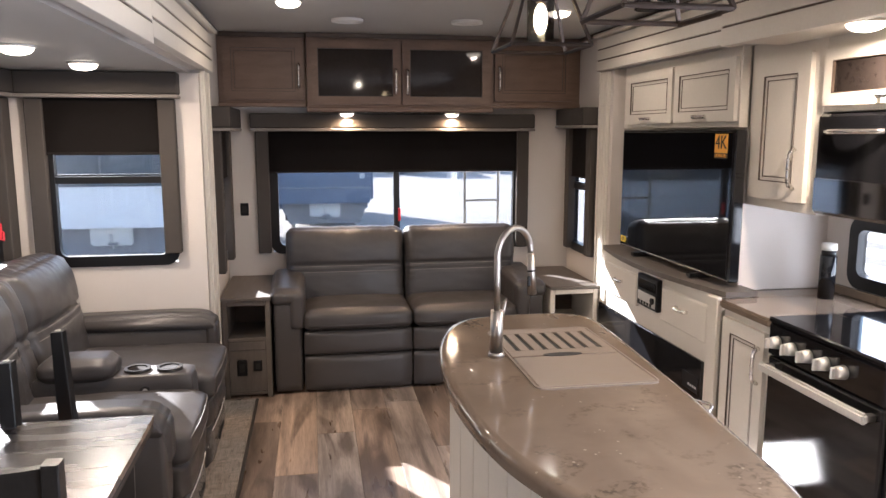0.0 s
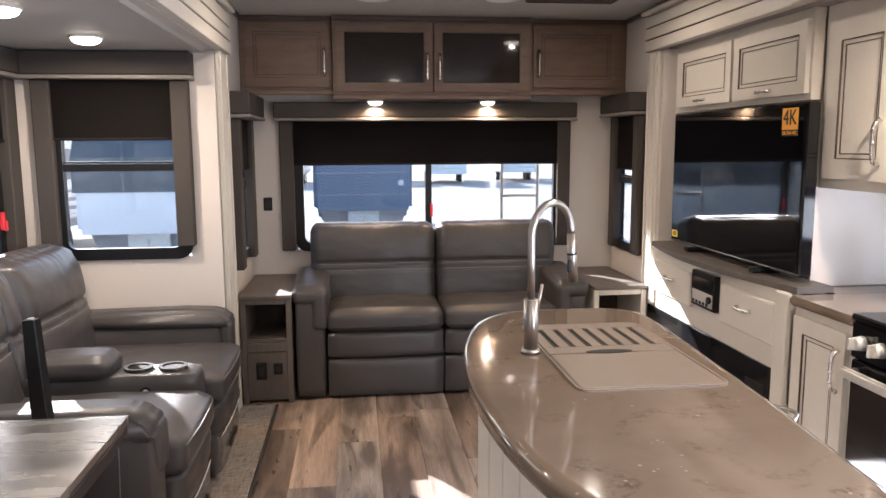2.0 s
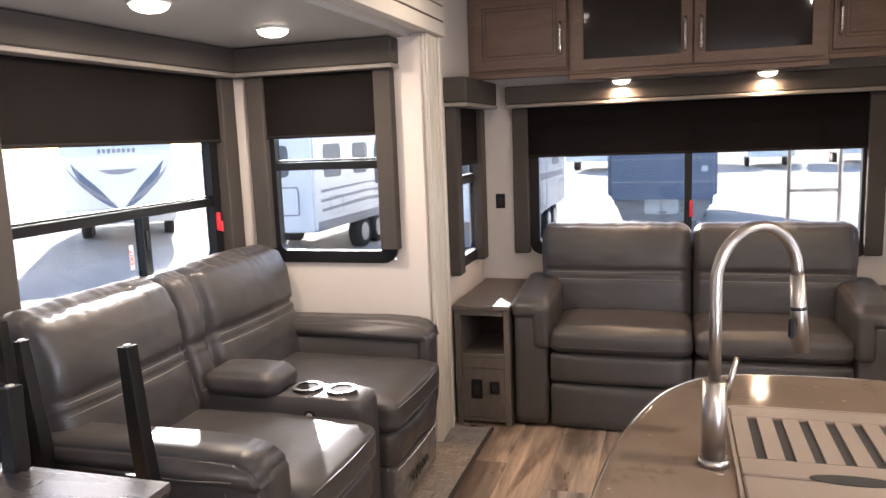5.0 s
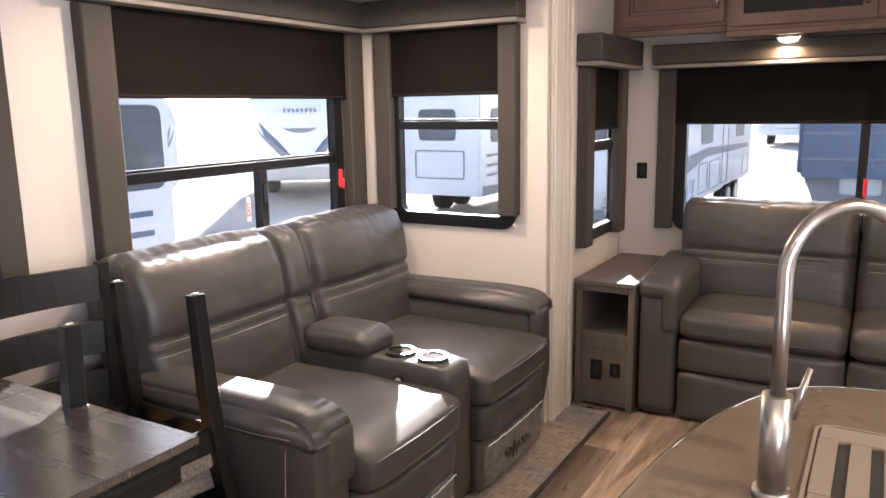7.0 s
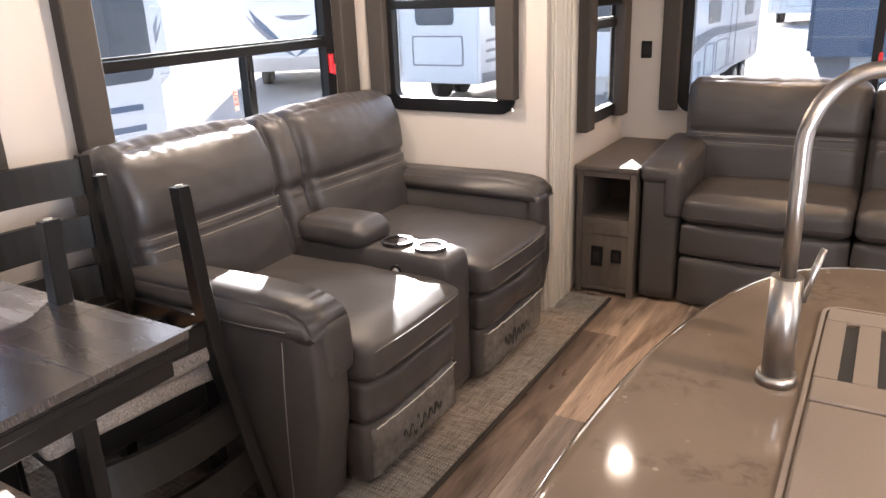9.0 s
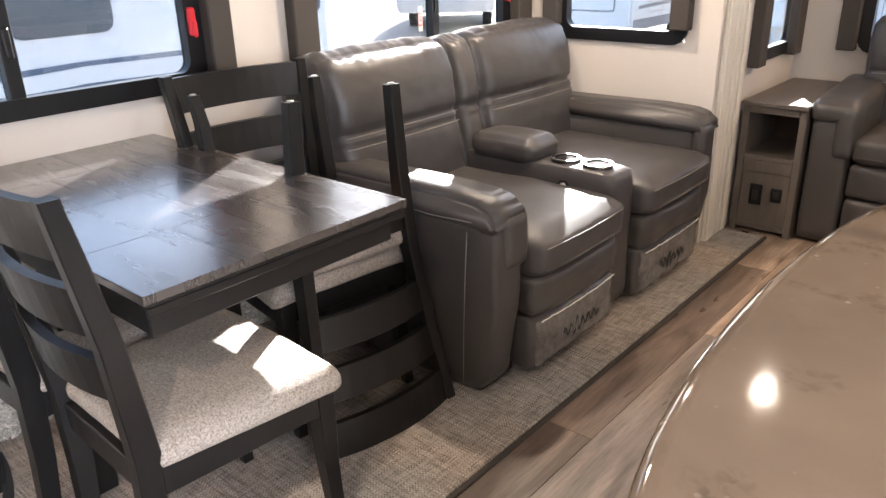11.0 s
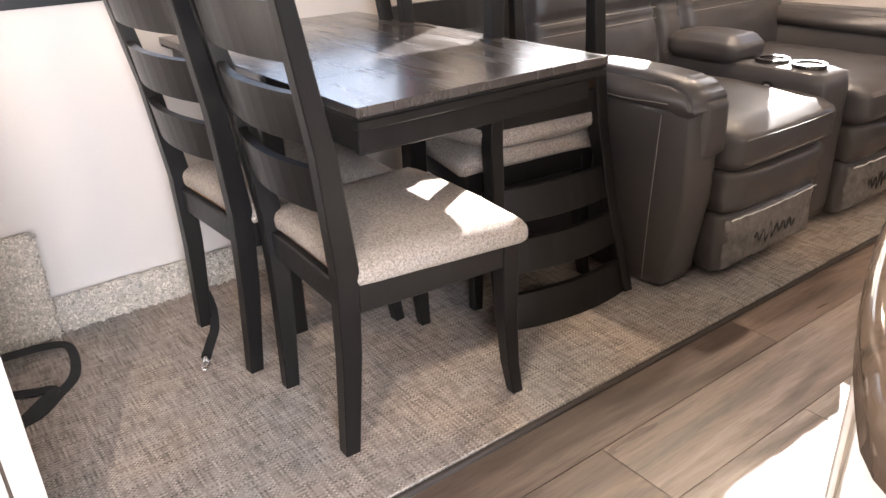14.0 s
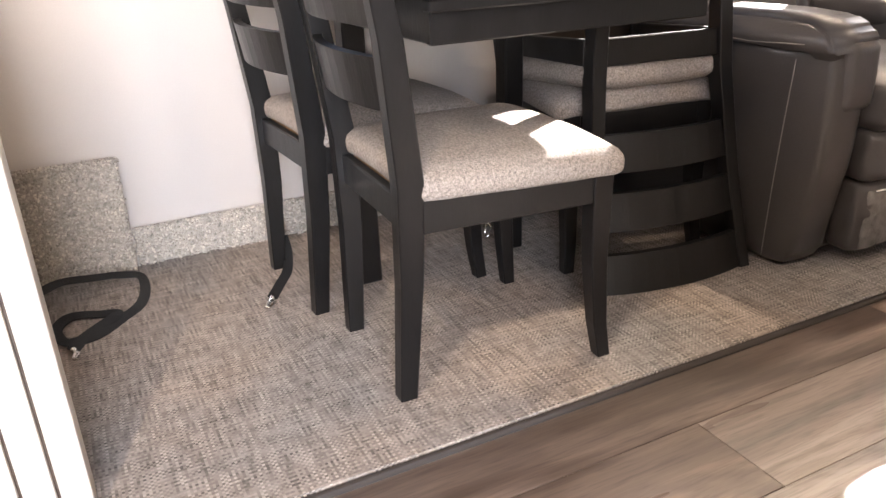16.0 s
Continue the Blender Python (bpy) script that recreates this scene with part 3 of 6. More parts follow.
def dressing(axis, at, inn, us, zs_val, leg0, shade0, glass_us, legs=(1, 1), leg_w=0.085, depth=0.10, hem=True):
    """Fabric-wrapped valance and side boards round a window, with a part-lowered black roller shade. inn: the room side."""
    base = (at, us[0], leg0) if axis == 0 else (us[0], at, leg0)
    v = thing("window_valance", "taupe fabric-wrapped valance with side boards round a window", "valance", base, group="window valances")

    def slab(parent, name, uu, zz, d0, d1, material, bevel=0.003):
        ds = sorted((at + inn * d0, at + inn * d1))
        return bx(name, parent, material, ds if axis == 0 else uu, uu if axis == 0 else ds, zz, bevel)
    slab(v, "box", us, (zs_val[0] + 0.02, zs_val[1]), 0.001, depth, M_TRIM, 0.006)
    slab(v, "trim_strip", (us[0] - 0.002, us[1] + 0.002), (zs_val[0], zs_val[0] + 0.018), 0.001, depth + 0.004, M_STRIP, 0.003)
    if legs[0]:
        slab(v, "side_board", (us[0] + 0.025, us[0] + 0.025 + leg_w), (leg0, zs_val[0] - 0.001), 0.001, 0.055, M_TRIM, 0.005)
    if legs[1]:
        slab(v, "side_board", (us[1] - 0.025 - leg_w, us[1] - 0.025), (leg0, zs_val[0] - 0.001), 0.001, 0.055, M_TRIM, 0.005)
    s = thing("roller_shade", "black blackout roller shade lowered part way", "shade", (at, us[0], shade0) if axis == 0 else (us[0], at, shade0), group="roller shades")
    # the cloth bows a little between its edges
    bm = bmesh.new()
    n = 14
    z1 = zs_val[0] + 0.02
    grid = []
    for i in range(n + 1):
        col = []
        for k in range(5):
            u = glass_us[0] + (glass_us[1] - glass_us[0]) * i / n
            z = shade0 + (z1 - shade0) * k / 4
            d = 0.030 + 0.002 * noise.noise(Vector((u * 5, z * 3, at)))
            c = (at + inn * d, u, z) if axis == 0 else (u, at + inn * d, z)
            col.append(bm.verts.new(c))
        grid.append(col)
    for i in range(n):
        for k in range(4):
            bm.faces.new((grid[i][k], grid[i + 1][k], grid[i + 1][k + 1], grid[i][k + 1]))
    bmesh.ops.solidify(bm, geom=bm.faces[:], thickness=0.002)
    part("cloth", bm, M_SHADE, s)
    slab(s, "hem_bar", glass_us, (shade0 - 0.014, shade0), 0.024, 0.036, M_SHADE, 0.004)
    return v


window(0, SX, -1, W_A, rail=1.20, post=3.98, post_top=1.19)
window(1, SY1, 1, W_B, rail=1.345)
window(0, SX, -1, W_C, rail=1.30, post=2.27, post_top=1.29)
window(1, WB, 1, W_REAR, post=1.0)
window(0, WL, -1, W_L, rail=1.22)
window(0, WR, 1, W_R, rail=1.22)
window(0, RX, 1, W_K)
red_latch(SX + 0.016, 4.475, 1.12, 0)
red_latch(SX + 0.016, 2.815, 1.13, 0)
bm = bmesh.new()
add_box(bm, (1.008, 1.026), (WB - 0.030, WB - 0.013), (0.98, 1.07), 0.005)
rl = part("emergency_latch", bm, M_RED)
tagged(rl, "red emergency exit latch on the rear window post", "latch")
dressing(0, SX, 1, (3.165, 4.662), (1.765, 1.895), 0.95, 1.485, (3.31, 4.54), leg_w=0.11)
dressing(1, SY1, -1, (-1.02, -0.245), (1.765, 1.895), 0.955, 1.49, (-0.935, -0.345))
dressing(0, SX, 1, (1.36, 2.965), (1.765, 1.895), 0.95, 1.485, (1.5, 2.86))
dressing(1, WB, -1, (0.03, 1.96), (1.60, 1.715), 0.78, 1.335, (0.125, 1.875), depth=0.11)
dressing(0, WL, 1, (5.0, 5.66), (1.60, 1.74), 0.76, 1.32, (5.1, 5.6), leg_w=0.1, depth=0.12)
dressing(0, WR, -1, (5.12, 5.66), (1.62, 1.75), 0.78, 1.30, (5.2, 5.6), leg_w=0.08, depth=0.12)


# exit stickers on the glass
def exit_sticker(y, z):
    t = thing("exit_sticker", "small white exit sticker with red letters on the glass", "sticker", (SX - 0.012, y, z), group="exit stickers")
    bx("paper", t, M_WHITEPL, (SX - 0.0155, SX - 0.0145), (y - 0.012, y + 0.012), (z - 0.05, z + 0.05), 0)
    letters("lettering", "EXIT", 0.030, M_RED, t, Matrix.Translation((SX - 0.0140, y, z)) @ Matrix(((0, 0, 1, 0), (0, -1, 0, 0), (1, 0, 0, 0), (0, 0, 0, 1))))


exit_sticker(2.20, 1.06)
exit_sticker(3.91, 1.03)


# ---- cabinets ----
def panel_door(parent, axis, at, out, us, zs, material, groove, handle=None, glass_mat=None, hmat=None, thick=0.02, name="door", rail=0.052):
    """A raised-panel door: slab frame, moulded inner edge, set-back panel. out: +1 or -1, the way it faces."""
    def span(d0, d1):
        return sorted((at + out * d0, at + out * d1))
    bm = bmesh.new()
    u0, u1, z0, z1 = us[0], us[1], zs[0], zs[1]
    add_ring(bm, rounded(u0, u1, z0, z1, 0.004, 1), rounded(u0 + rail, u1 - rail, z0 + rail, z1 - rail, 0.002, 1), axis, *span(0.0, thick))
    d = part(name, bm, material, parent)
    bm = bmesh.new()
    add_ring(bm, rounded(u0 + rail, u1 - rail, z0 + rail, z1 - rail, 0.002, 1), rounded(u0 + rail + 0.004, u1 - rail - 0.004, z0 + rail + 0.004, z1 - rail - 0.004, 0.002, 1), axis, *span(0.004, thick + 0.0006))
    part("glaze_line", bm, groove, d)
    if not glass_mat:
        bm = bmesh.new()
        r2 = rail + 0.018
        add_ring(bm, rounded(u0 + rail + 0.004, u1 - rail - 0.004, z0 + rail + 0.004, z1 - rail - 0.004, 0.002, 1), rounded(u0 + r2, u1 - r2, z0 + r2, z1 - r2, 0.002, 1), axis, *span(0.003, thick - 0.006))
        part("moulding", bm, material, d)
        bm = bmesh.new()
        add_ring(bm, rounded(u0 + r2, u1 - r2, z0 + r2, z1 - r2, 0.002, 1), rounded(u0 + r2 + 0.003, u1 - r2 - 0.003, z0 + r2 + 0.003, z1 - r2 - 0.003, 0.002, 1), axis, *span(0.002, thick - 0.0055))
        part("glaze_line", bm, groove, d)
        inset = r2 + 0.003
    else:
        inset = rail + 0.004
    ds = span(0.001, thick - 0.008)
    uu, zz = (u0 + inset, u1 - inset), (z0 + inset, z1 - inset)
    bx("panel", d, glass_mat or material, ds if axis == 0 else uu, uu if axis == 0 else ds, zz, 0.002)
    if handle:
        hu, hz, vertical, ln = handle
        pull(d, axis, at + out * thick, out, hu, hz, vertical, ln)
    return d


def pull(parent, axis, at, out, hu, hz, vertical, ln, label="polished nickel bar pull"):
    bm = bmesh.new()
    pts = []
    for i in range(13):
        s = i / 12 * 2 - 1
        d = 0.026 * max(0.0, 1 - s ** 4) ** 0.5 + 0.002
        pts.append((at + out * d, hu + (0 if vertical else s * ln / 2), hz + (s * ln / 2 if vertical else 0)) if axis == 0
                   else (hu + (0 if vertical else s * ln / 2), at + out * d, hz + (s * ln / 2 if vertical else 0)))
    add_tube(bm, pts, [0.0088 if abs(i - 6) > 3 else 0.0070 for i in range(13)], 8)
    for s in (-1, 0, 1):
        k = 6 + s * 3
        bmesh.ops.create_uvsphere(bm, u_segments=8, v_segments=5, radius=0.0098, matrix=Matrix.Translation(pts[k]))
    part("handle", bm, M_CHROME, parent, label, smooth=True)


# overhead cabinets on the rear wall
def rear_cabinet(us, zs, doors, glass_mat=None, front=5.52):
    c = thing("overhead_cabinet", "dark-stained wooden overhead cabinet under the ceiling" + (" with smoked glass doors" if glass_mat else ""), "cabinet", (us[0], front, zs[0]), group="rear overhead cabinets")
    bx("body", c, M_BROWN, us, (front, WB - 0.001), zs, 0.003)
    bx("bottom_moulding", c, M_BROWN, (us[0] - 0.004, us[1] + 0.004), (front - 0.012, front + 0.02), (zs[0] - 0.012, zs[0] + 0.018), 0.005)
    bx("top_moulding", c, M_BROWN_D, us, (front - 0.010, front), (zs[1] - 0.03, zs[1]), 0.003)
    for (a, b, hu) in doors:
        panel_door(c, 1, front - 0.001, -1, (a, b), (zs[0] + 0.035, zs[1] - 0.045), M_BROWN, M_BROWN_D, (hu, zs[0] + 0.18, True, 0.16), glass_mat, rail=0.05)


rear_cabinet((WL + 0.001, 0.400), (1.765, CEIL - 0.002), [(-0.115, 0.385, 0.355)])
rear_cabinet((0.404, 1.624), (1.735, CEIL - 0.002), [(0.425, 1.008, 0.975), (1.018, 1.60, 1.05)], M_DARKGLASS, front=5.475)
rear_cabinet((1.628, WR - 0.001), (1.765, CEIL - 0.002), [(1.645, 2.19, 1.675)])


def puck(name, x, y, z, r, label, watts, group, tint=(1.0, 0.80, 0.58)):
    t = thing(name, label, "light", (x, y, z), group=group)
    cyl("rim", t, M_WHITEPL, (x, y, z - 0.010), (x, y, z - 0.0005), r + 0.006, r + 0.010, 28)
    bm = bmesh.new()
    bmesh.ops.create_uvsphere(bm, u_segments=24, v_segments=10, radius=1.0, matrix=Matrix.Translation((x, y, z - 0.012)) @ Matrix.Diagonal((r, r, r * 0.42, 1)))
    bmesh.ops.bisect_plane(bm, geom=bm.verts[:] + bm.edges[:] + bm.faces[:], plane_co=(x, y, z - 0.0125), plane_no=(0, 0, 1), clear_outer=True)
    part("lens", bm, M_LAMP, t, "glowing frosted lens", smooth=True)
    ld = bpy.data.lights.new("lamp", "AREA")
    ld.shape, ld.size, ld.energy, ld.color = "DISK", r * 0.7, watts * 0.36, tint
    lo = new("lamp", ld)
    lo.matrix_world = look((x, y, z - 0.045), (x, y, 0))


puck("cabinet_light", 0.66, 5.58, 1.723, 0.044, "small warm puck light under the rear cabinets", 2.4, "cabinet puck lights", (1.0, 0.66, 0.36))
puck("cabinet_light", 1.37, 5.58, 1.723, 0.044, "small warm puck light under the rear cabinets", 2.4, "cabinet puck lights", (1.0, 0.66, 0.36))
puck("ceiling_light", -0.567, 4.14, LC, 0.058, "round warm ceiling light in the slide-out", 5, "ceiling lights")
puck("ceiling_light", -0.605, 3.46, LC, 0.058, "round warm ceiling light in the slide-out", 5, "ceiling lights")
puck("ceiling_light", 2.185, 2.70, 1.945, 0.058, "round warm ceiling light over the stove", 9, "ceiling lights")
puck("ceiling_light", 0.333, 4.31, CEIL, 0.058, "round warm light on the main ceiling", 2.5, "ceiling lights")
puck("ceiling_light", 1.72, 4.40, CEIL, 0.058, "round warm light on the main ceiling", 2.5, "ceiling lights")
# extra lamp, never in view, added to brighten the floor near the walk
puck("ceiling_light", 1.0, 0.95, CEIL, 0.058, "round warm light on the main ceiling", 9, "ceiling lights")


def ceiling_vent(x, y):
    v = thing("ceiling_vent", "white plastic louvred air vent in the ceiling", "vent", (x, y, CEIL), group="ceiling vents")
    bm = bmesh.new()
    o = [(x + 0.09 * math.cos(a * math.pi / 14), y + 0.09 * math.sin(a * math.pi / 14)) for a in range(28)]
    i = [(x + 0.07 * math.cos(a * math.pi / 14), y + 0.07 * math.sin(a * math.pi / 14)) for a in range(28)]
    add_ring(bm, o, i, 2, CEIL - 0.014, CEIL - 0.0005)
    part("ring", bm, M_WHITEPL, v)
    # black disc on the ceiling paints the darkness inside the duct
    cyl("throat", v, M_PRINT, (x, y, CEIL - 0.003), (x, y, CEIL - 0.0008), 0.07, n=28)
    for k in range(5):
        w = math.sqrt(0.07 ** 2 - (k * 0.024 - 0.048) ** 2)
        bx("slat", v, M_WHITEPL, (x - w, x + w), (y + k * 0.024 - 0.053, y + k * 0.024 - 0.042), (CEIL - 0.011, CEIL - 0.004), 0.002)


ceiling_vent(0.642, 4.89)
ceiling_vent(1.32, 4.85)


# ---- rear sofa ----
def pillow(axis, at, top, bulge, seed):
    """A back in two pads: a stitched band between them, a fuller upper pad and gathers along its top edge."""
    def f(p, u):
        q = Vector(p)
        side = 1 if u[axis] > 0 else -1
        along = p.y if axis == 0 else p.x
        if p.z > at:
            k = min(1.0, (p.z - at) / (top - at))
            q[axis] += side * bulge * math.sin(math.pi * k) ** 0.8
        band = at - 0.042
        for z, d in ((at, 0.016), (band, 0.007)):
            q[axis] -= side * d * math.exp(-(((p.z - z) / 0.010) ** 2))
        edge = math.exp(-(((top - p.z) / 0.060) ** 2)) + 0.8 * math.exp(-(((p.z - at - 0.02) / 0.035) ** 2)) * abs(u.y if axis == 0 else u.x) ** 2
        ends = abs(u.y if axis == 0 else u.x) ** 6
        g = noise.noise(Vector((along * 34, seed * 3.1, p.z * 5))) + 0.6 * noise.noise(Vector((along * 71, seed, p.z * 7)))
        q[axis] += side * 0.0065 * g * edge
        q.z += 0.005 * g * edge
        h = noise.noise(Vector((p.z * 42, seed * 5.3, along * 6)))
        q[axis] += side * 0.006 * h * ends
        q[axis] += side * 0.004 * noise.noise(Vector((along * 6, p.z * 5, seed)))
        return q
    return f


def sofa():
    s = thing("sofa", "grey leather two-seat sofa bed under the rear window", "sofa", (1.02, 5.0, 0))
    x0, x1, yf, yb = 0.165, 1.875, 5.02, 5.66
    bx("base", s, M_LEATHER_D, (x0 + 0.19, x1 - 0.19), (yf + 0.05, yb), (0.03, 0.25), 0.02, seg=2)
    for a, b, sd in ((x0 + 0.185, 1.017, 1.0), (1.023, x1 - 0.185, 2.0)):
        cushion("front_panel", s, M_LEATHER, (a, b), (yf - 0.01, yf + 0.10), (0.012, 0.235), r=0.018, puff=(0, 0.01, 0), n=8, wrinkle=0.003, seed=sd)
        cushion("front_panel", s, M_LEATHER, (a, b), (yf - 0.018, yf + 0.10), (0.240, 0.392), r=0.022, puff=(0, 0.012, 0), n=8, wrinkle=0.003, seed=sd + 4)
        c = cushion("seat_cushion", s, M_LEATHER, (a, b), (yf - 0.035, yb - 0.18), (0.395, 0.515), r=0.04, puff=(0, 0.012, 0.022), n=14, wrinkle=0.005, seed=sd + 7)
        tube("seam", c, M_LEATHER_D, [(a + 0.03 + (b - a - 0.06) * i / 12, yf - 0.043 - 0.006 * math.sin(math.pi * i / 12), 0.43) for i in range(13)], 0.004, 6)
    for a, b, sd in ((x0 + 0.075, 1.016, 3.0), (1.024, x1 - 0.085, 5.0)):
        lean = Matrix.Translation((0, yb - 0.28, 0.5)) @ Matrix.Rotation(radians(-9), 4, "X") @ Matrix.Translation((0, -(yb - 0.28), -0.5))
        bk = cushion("back_cushion", s, M_LEATHER, (a, b), (yb - 0.255, yb - 0.04), (0.46, 0.985), r=0.055, puff=(0, 0.035, 0.006), n=44, wrinkle=0.003, seed=sd, m=lean, taper=pillow(1, 0.010, 0.262, 0.014, sd))
        bm = bmesh.new()
        add_tube(bm, [lean @ Vector(((a + b) / 2 + q * (b - a) / 2 * 0.97, yb - 0.256 - 0.035 * math.sqrt(max(0, 1 - q * q)), 0.724)) for q in [i / 12 - 1 for i in range(1, 24)]], 0.0015, 5)
        part("seam", bm, M_THREAD, bk, smooth=True)
        bm = bmesh.new()
        add_tube(bm, [lean @ Vector(((a + b) / 2 + q * (b - a) / 2 * 0.97, yb - 0.256 - 0.033 * math.sqrt(max(0, 1 - q * q)), 0.686)) for q in [i / 12 - 1 for i in range(1, 24)]], 0.0015, 5)
        part("seam", bm, M_THREAD, bk, smooth=True)
    for a, b, sd in ((x0, x0 + 0.185, 1.5), (x1 - 0.185, x1, 2.5)):
        out = a < 1
        cushion("arm_side", s, M_LEATHER, (a + 0.004, b - 0.010), (yf - 0.012, yb - 0.05), (0.012, 0.60), r=0.022, puff=(0.004, 0.006, 0), n=10, wrinkle=0.002, seed=sd)
        cushion("arm_pad", s, M_LEATHER, (a - 0.010, b + 0.006), (yf - 0.030, yb - 0.10), (0.578, 0.672), r=0.04, puff=(0.004, 0.006, 0.010), n=14, wrinkle=0.003, seed=sd, taper=lambda p, u: Vector((p.x, p.y, p.z + 0.022 * u.y)))
        ia, ib = (b - 0.085, b + 0.008) if out else (a - 0.008, a + 0.085)
        cushion("arm_roll", s, M_LEATHER, (ia, ib), (yf - 0.034, yb - 0.20), (0.405, 0.64), r=0.034, puff=(0.006, 0.004, 0), n=12, wrinkle=0.003, seed=sd + 3)


sofa()


# ---- reclining loveseat ----
def recliner():
    s = thing("reclining_loveseat", "grey leather reclining loveseat with console and cup holders", "sofa", (-0.55, 3.85, 0.012))
    y0, y1 = 3.04, 4.63
    xb, xf = -1.05, -0.10
    cy0, cy1 = 3.735, 3.905
    bx("base", s, M_LEATHER_D, (xb + 0.06, xf - 0.06), (y0 + 0.12, y1 - 0.12), (0.03, 0.3), 0.02)
    for a, b, sd in ((y0, y0 + 0.165, 0.0), (y1 - 0.165, y1, 3.0)):
        cushion("arm_side", s, M_LEATHER, (xb + 0.03, xf - 0.008), (a + 0.006, b - 0.006), (0.02, 0.60), r=0.028, puff=(0.012, 0.014, 0), n=12, wrinkle=0.004, seed=sd, taper=lambda p, u: Vector((p.x - 0.045 * max(0, -u.z) * max(0, u.x), p.y, p.z)))
        bm = bmesh.new()
        add_prism(bm, [(-0.96, 0.572), (-0.96, 0.635), (-0.90, 0.650), (-0.30, 0.656), (-0.17, 0.650), (-0.115, 0.628), (-0.090, 0.590), (-0.092, 0.560)], 1, a - 0.004, b + 0.004)
        bmesh.ops.bevel(bm, geom=bm.edges[:], offset=0.022, segments=3, affect="EDGES", clamp_overlap=True)
        for v in bm.verts:
            v.co += Vector((0.4, 0.4, 1)) * 0.004 * noise.noise(v.co * 11)
        pad = part("arm_pad", bm, M_LEATHER, s, smooth=True)
        ia, ib = (a + 0.055, b + 0.004) if a == y0 else (a - 0.004, b - 0.055)
        cushion("arm_front", s, M_LEATHER, (-0.145, -0.088), (ia, ib), (0.43, 0.60), r=0.024, puff=(0.004, 0.002, 0), n=10, wrinkle=0.002, seed=sd)
        side = a - 0.0075 if a == y0 else b + 0.0075
        bm = bmesh.new()
        add_tube(bm, [(-0.93 + 0.76 * i / 14, side, 0.588 + 0.004 * math.sin(i)) for i in range(15)], 0.0014, 5)
        part("seam", bm, M_THREAD, pad, smooth=True)
        yy = a - 0.0075 if a == y0 else b + 0.0075
        bm = bmesh.new()
        add_tube(bm, [(-0.195 - 0.035 * (i / 12) ** 2 * 0.6, yy + (0.011 if a == y0 else -0.011) * (abs(i - 6) / 6) ** 2, 0.555 - 0.52 * i / 12) for i in range(13)], 0.0014, 5)
        part("seam", bm, M_THREAD, pad, smooth=True)
    for a, b, sd in ((y0 + 0.165, cy0, 1.0), (cy1, y1 - 0.165, 5.0)):
        seat = cushion("seat_cushion", s, M_LEATHER, (-0.80, xf + 0.055), (a + 0.002, b - 0.002), (0.375, 0.500), r=0.035, puff=(0.012, 0.0, 0.028), n=14, wrinkle=0.006, seed=sd)
        for zz in (0.405, 0.475):
            bm = bmesh.new()
            add_tube(bm, [(xf + 0.0585 + 0.010 * math.sin(math.pi * i / 12), a + 0.03 + (b - a - 0.06) * i / 12, zz) for i in range(13)], 0.0014, 5)
            part("seam", bm, M_THREAD, seat, smooth=True)
        lean = Matrix.Translation((-0.78, 0, 0.45)) @ Matrix.Rotation(radians(-14), 4, "Y") @ Matrix.Translation((0.78, 0, -0.45))
        aa, bb = (y0 + 0.05, cy0 + 0.012) if a < 3.5 else (cy1 - 0.012, y1 - 0.05)
        back = cushion("back_cushion", s, M_LEATHER, (-0.955, -0.735), (aa, bb), (0.42, 1.008), r=0.07, puff=(0.055, 0, 0.014), n=48, wrinkle=0.0035, seed=sd, m=lean, taper=pillow(0, 0.012, 0.294, 0.024, sd))
        bm = bmesh.new()
        add_tube(bm, [lean @ Vector((-0.733 + 0.055 * math.sqrt(max(0, 1 - q * q)), (aa + bb) / 2 + q * (bb - aa) / 2 * 0.97, 0.715)) for q in [i / 12 - 1 for i in range(1, 24)]], 0.0015, 5)
        part("seam", bm, M_THREAD, back, smooth=True)
        bm = bmesh.new()
        add_tube(bm, [lean @ Vector((-0.734 + 0.054 * math.sqrt(max(0, 1 - q * q)), (aa + bb) / 2 + q * (bb - aa) / 2 * 0.97, 0.676)) for q in [i / 12 - 1 for i in range(1, 24)]], 0.0015, 5)
        part("seam", bm, M_THREAD, back, smooth=True)
        cushion("footrest", s, M_LEATHER, (xf - 0.06, xf + 0.035), (a + 0.004, b - 0.004), (0.235, 0.378), r=0.035, puff=(0.022, 0, 0), n=12, wrinkle=0.010, seed=sd + 6)
        fr = cushion("footrest", s, M_LEATHER, (xf - 0.07, xf + 0.022), (a + 0.004, b - 0.004), (0.045, 0.245), r=0.025, puff=(0.014, 0, 0), n=12, wrinkle=0.008, seed=sd + 8)
        # crinkled protective wrap round the lower footrest, with a line of loose script
        wrap = cushion("plastic_wrap", fr, M_FOIL, (xf - 0.02, xf + 0.030), (a + 0.03, b - 0.02), (0.055, 0.225), "crinkled clear plastic wrap with dark script", r=0.012, puff=(0.014, 0, 0), n=18, wrinkle=0.006, seed=sd * 3)
        # thin white tube paints the ragged highlight along the wrap's top edge
        bm = bmesh.new()
        add_tube(bm, [(xf + 0.038 + 0.008 * math.sin(math.pi * i / 24), a + 0.04 + (b - a - 0.07) * i / 24, 0.222 + 0.006 * noise.noise(Vector((i * 0.9, sd, 0)))) for i in range(25)], [0.002 + 0.002 * abs(noise.noise(Vector((i * 1.7, 3, sd)))) for i in range(25)], 5)
        part("wrap_edge", bm, M_WHITEPL, wrap, smooth=True)
        bm = bmesh.new()
        pts = []
        for i in range(60):
            q = i / 59
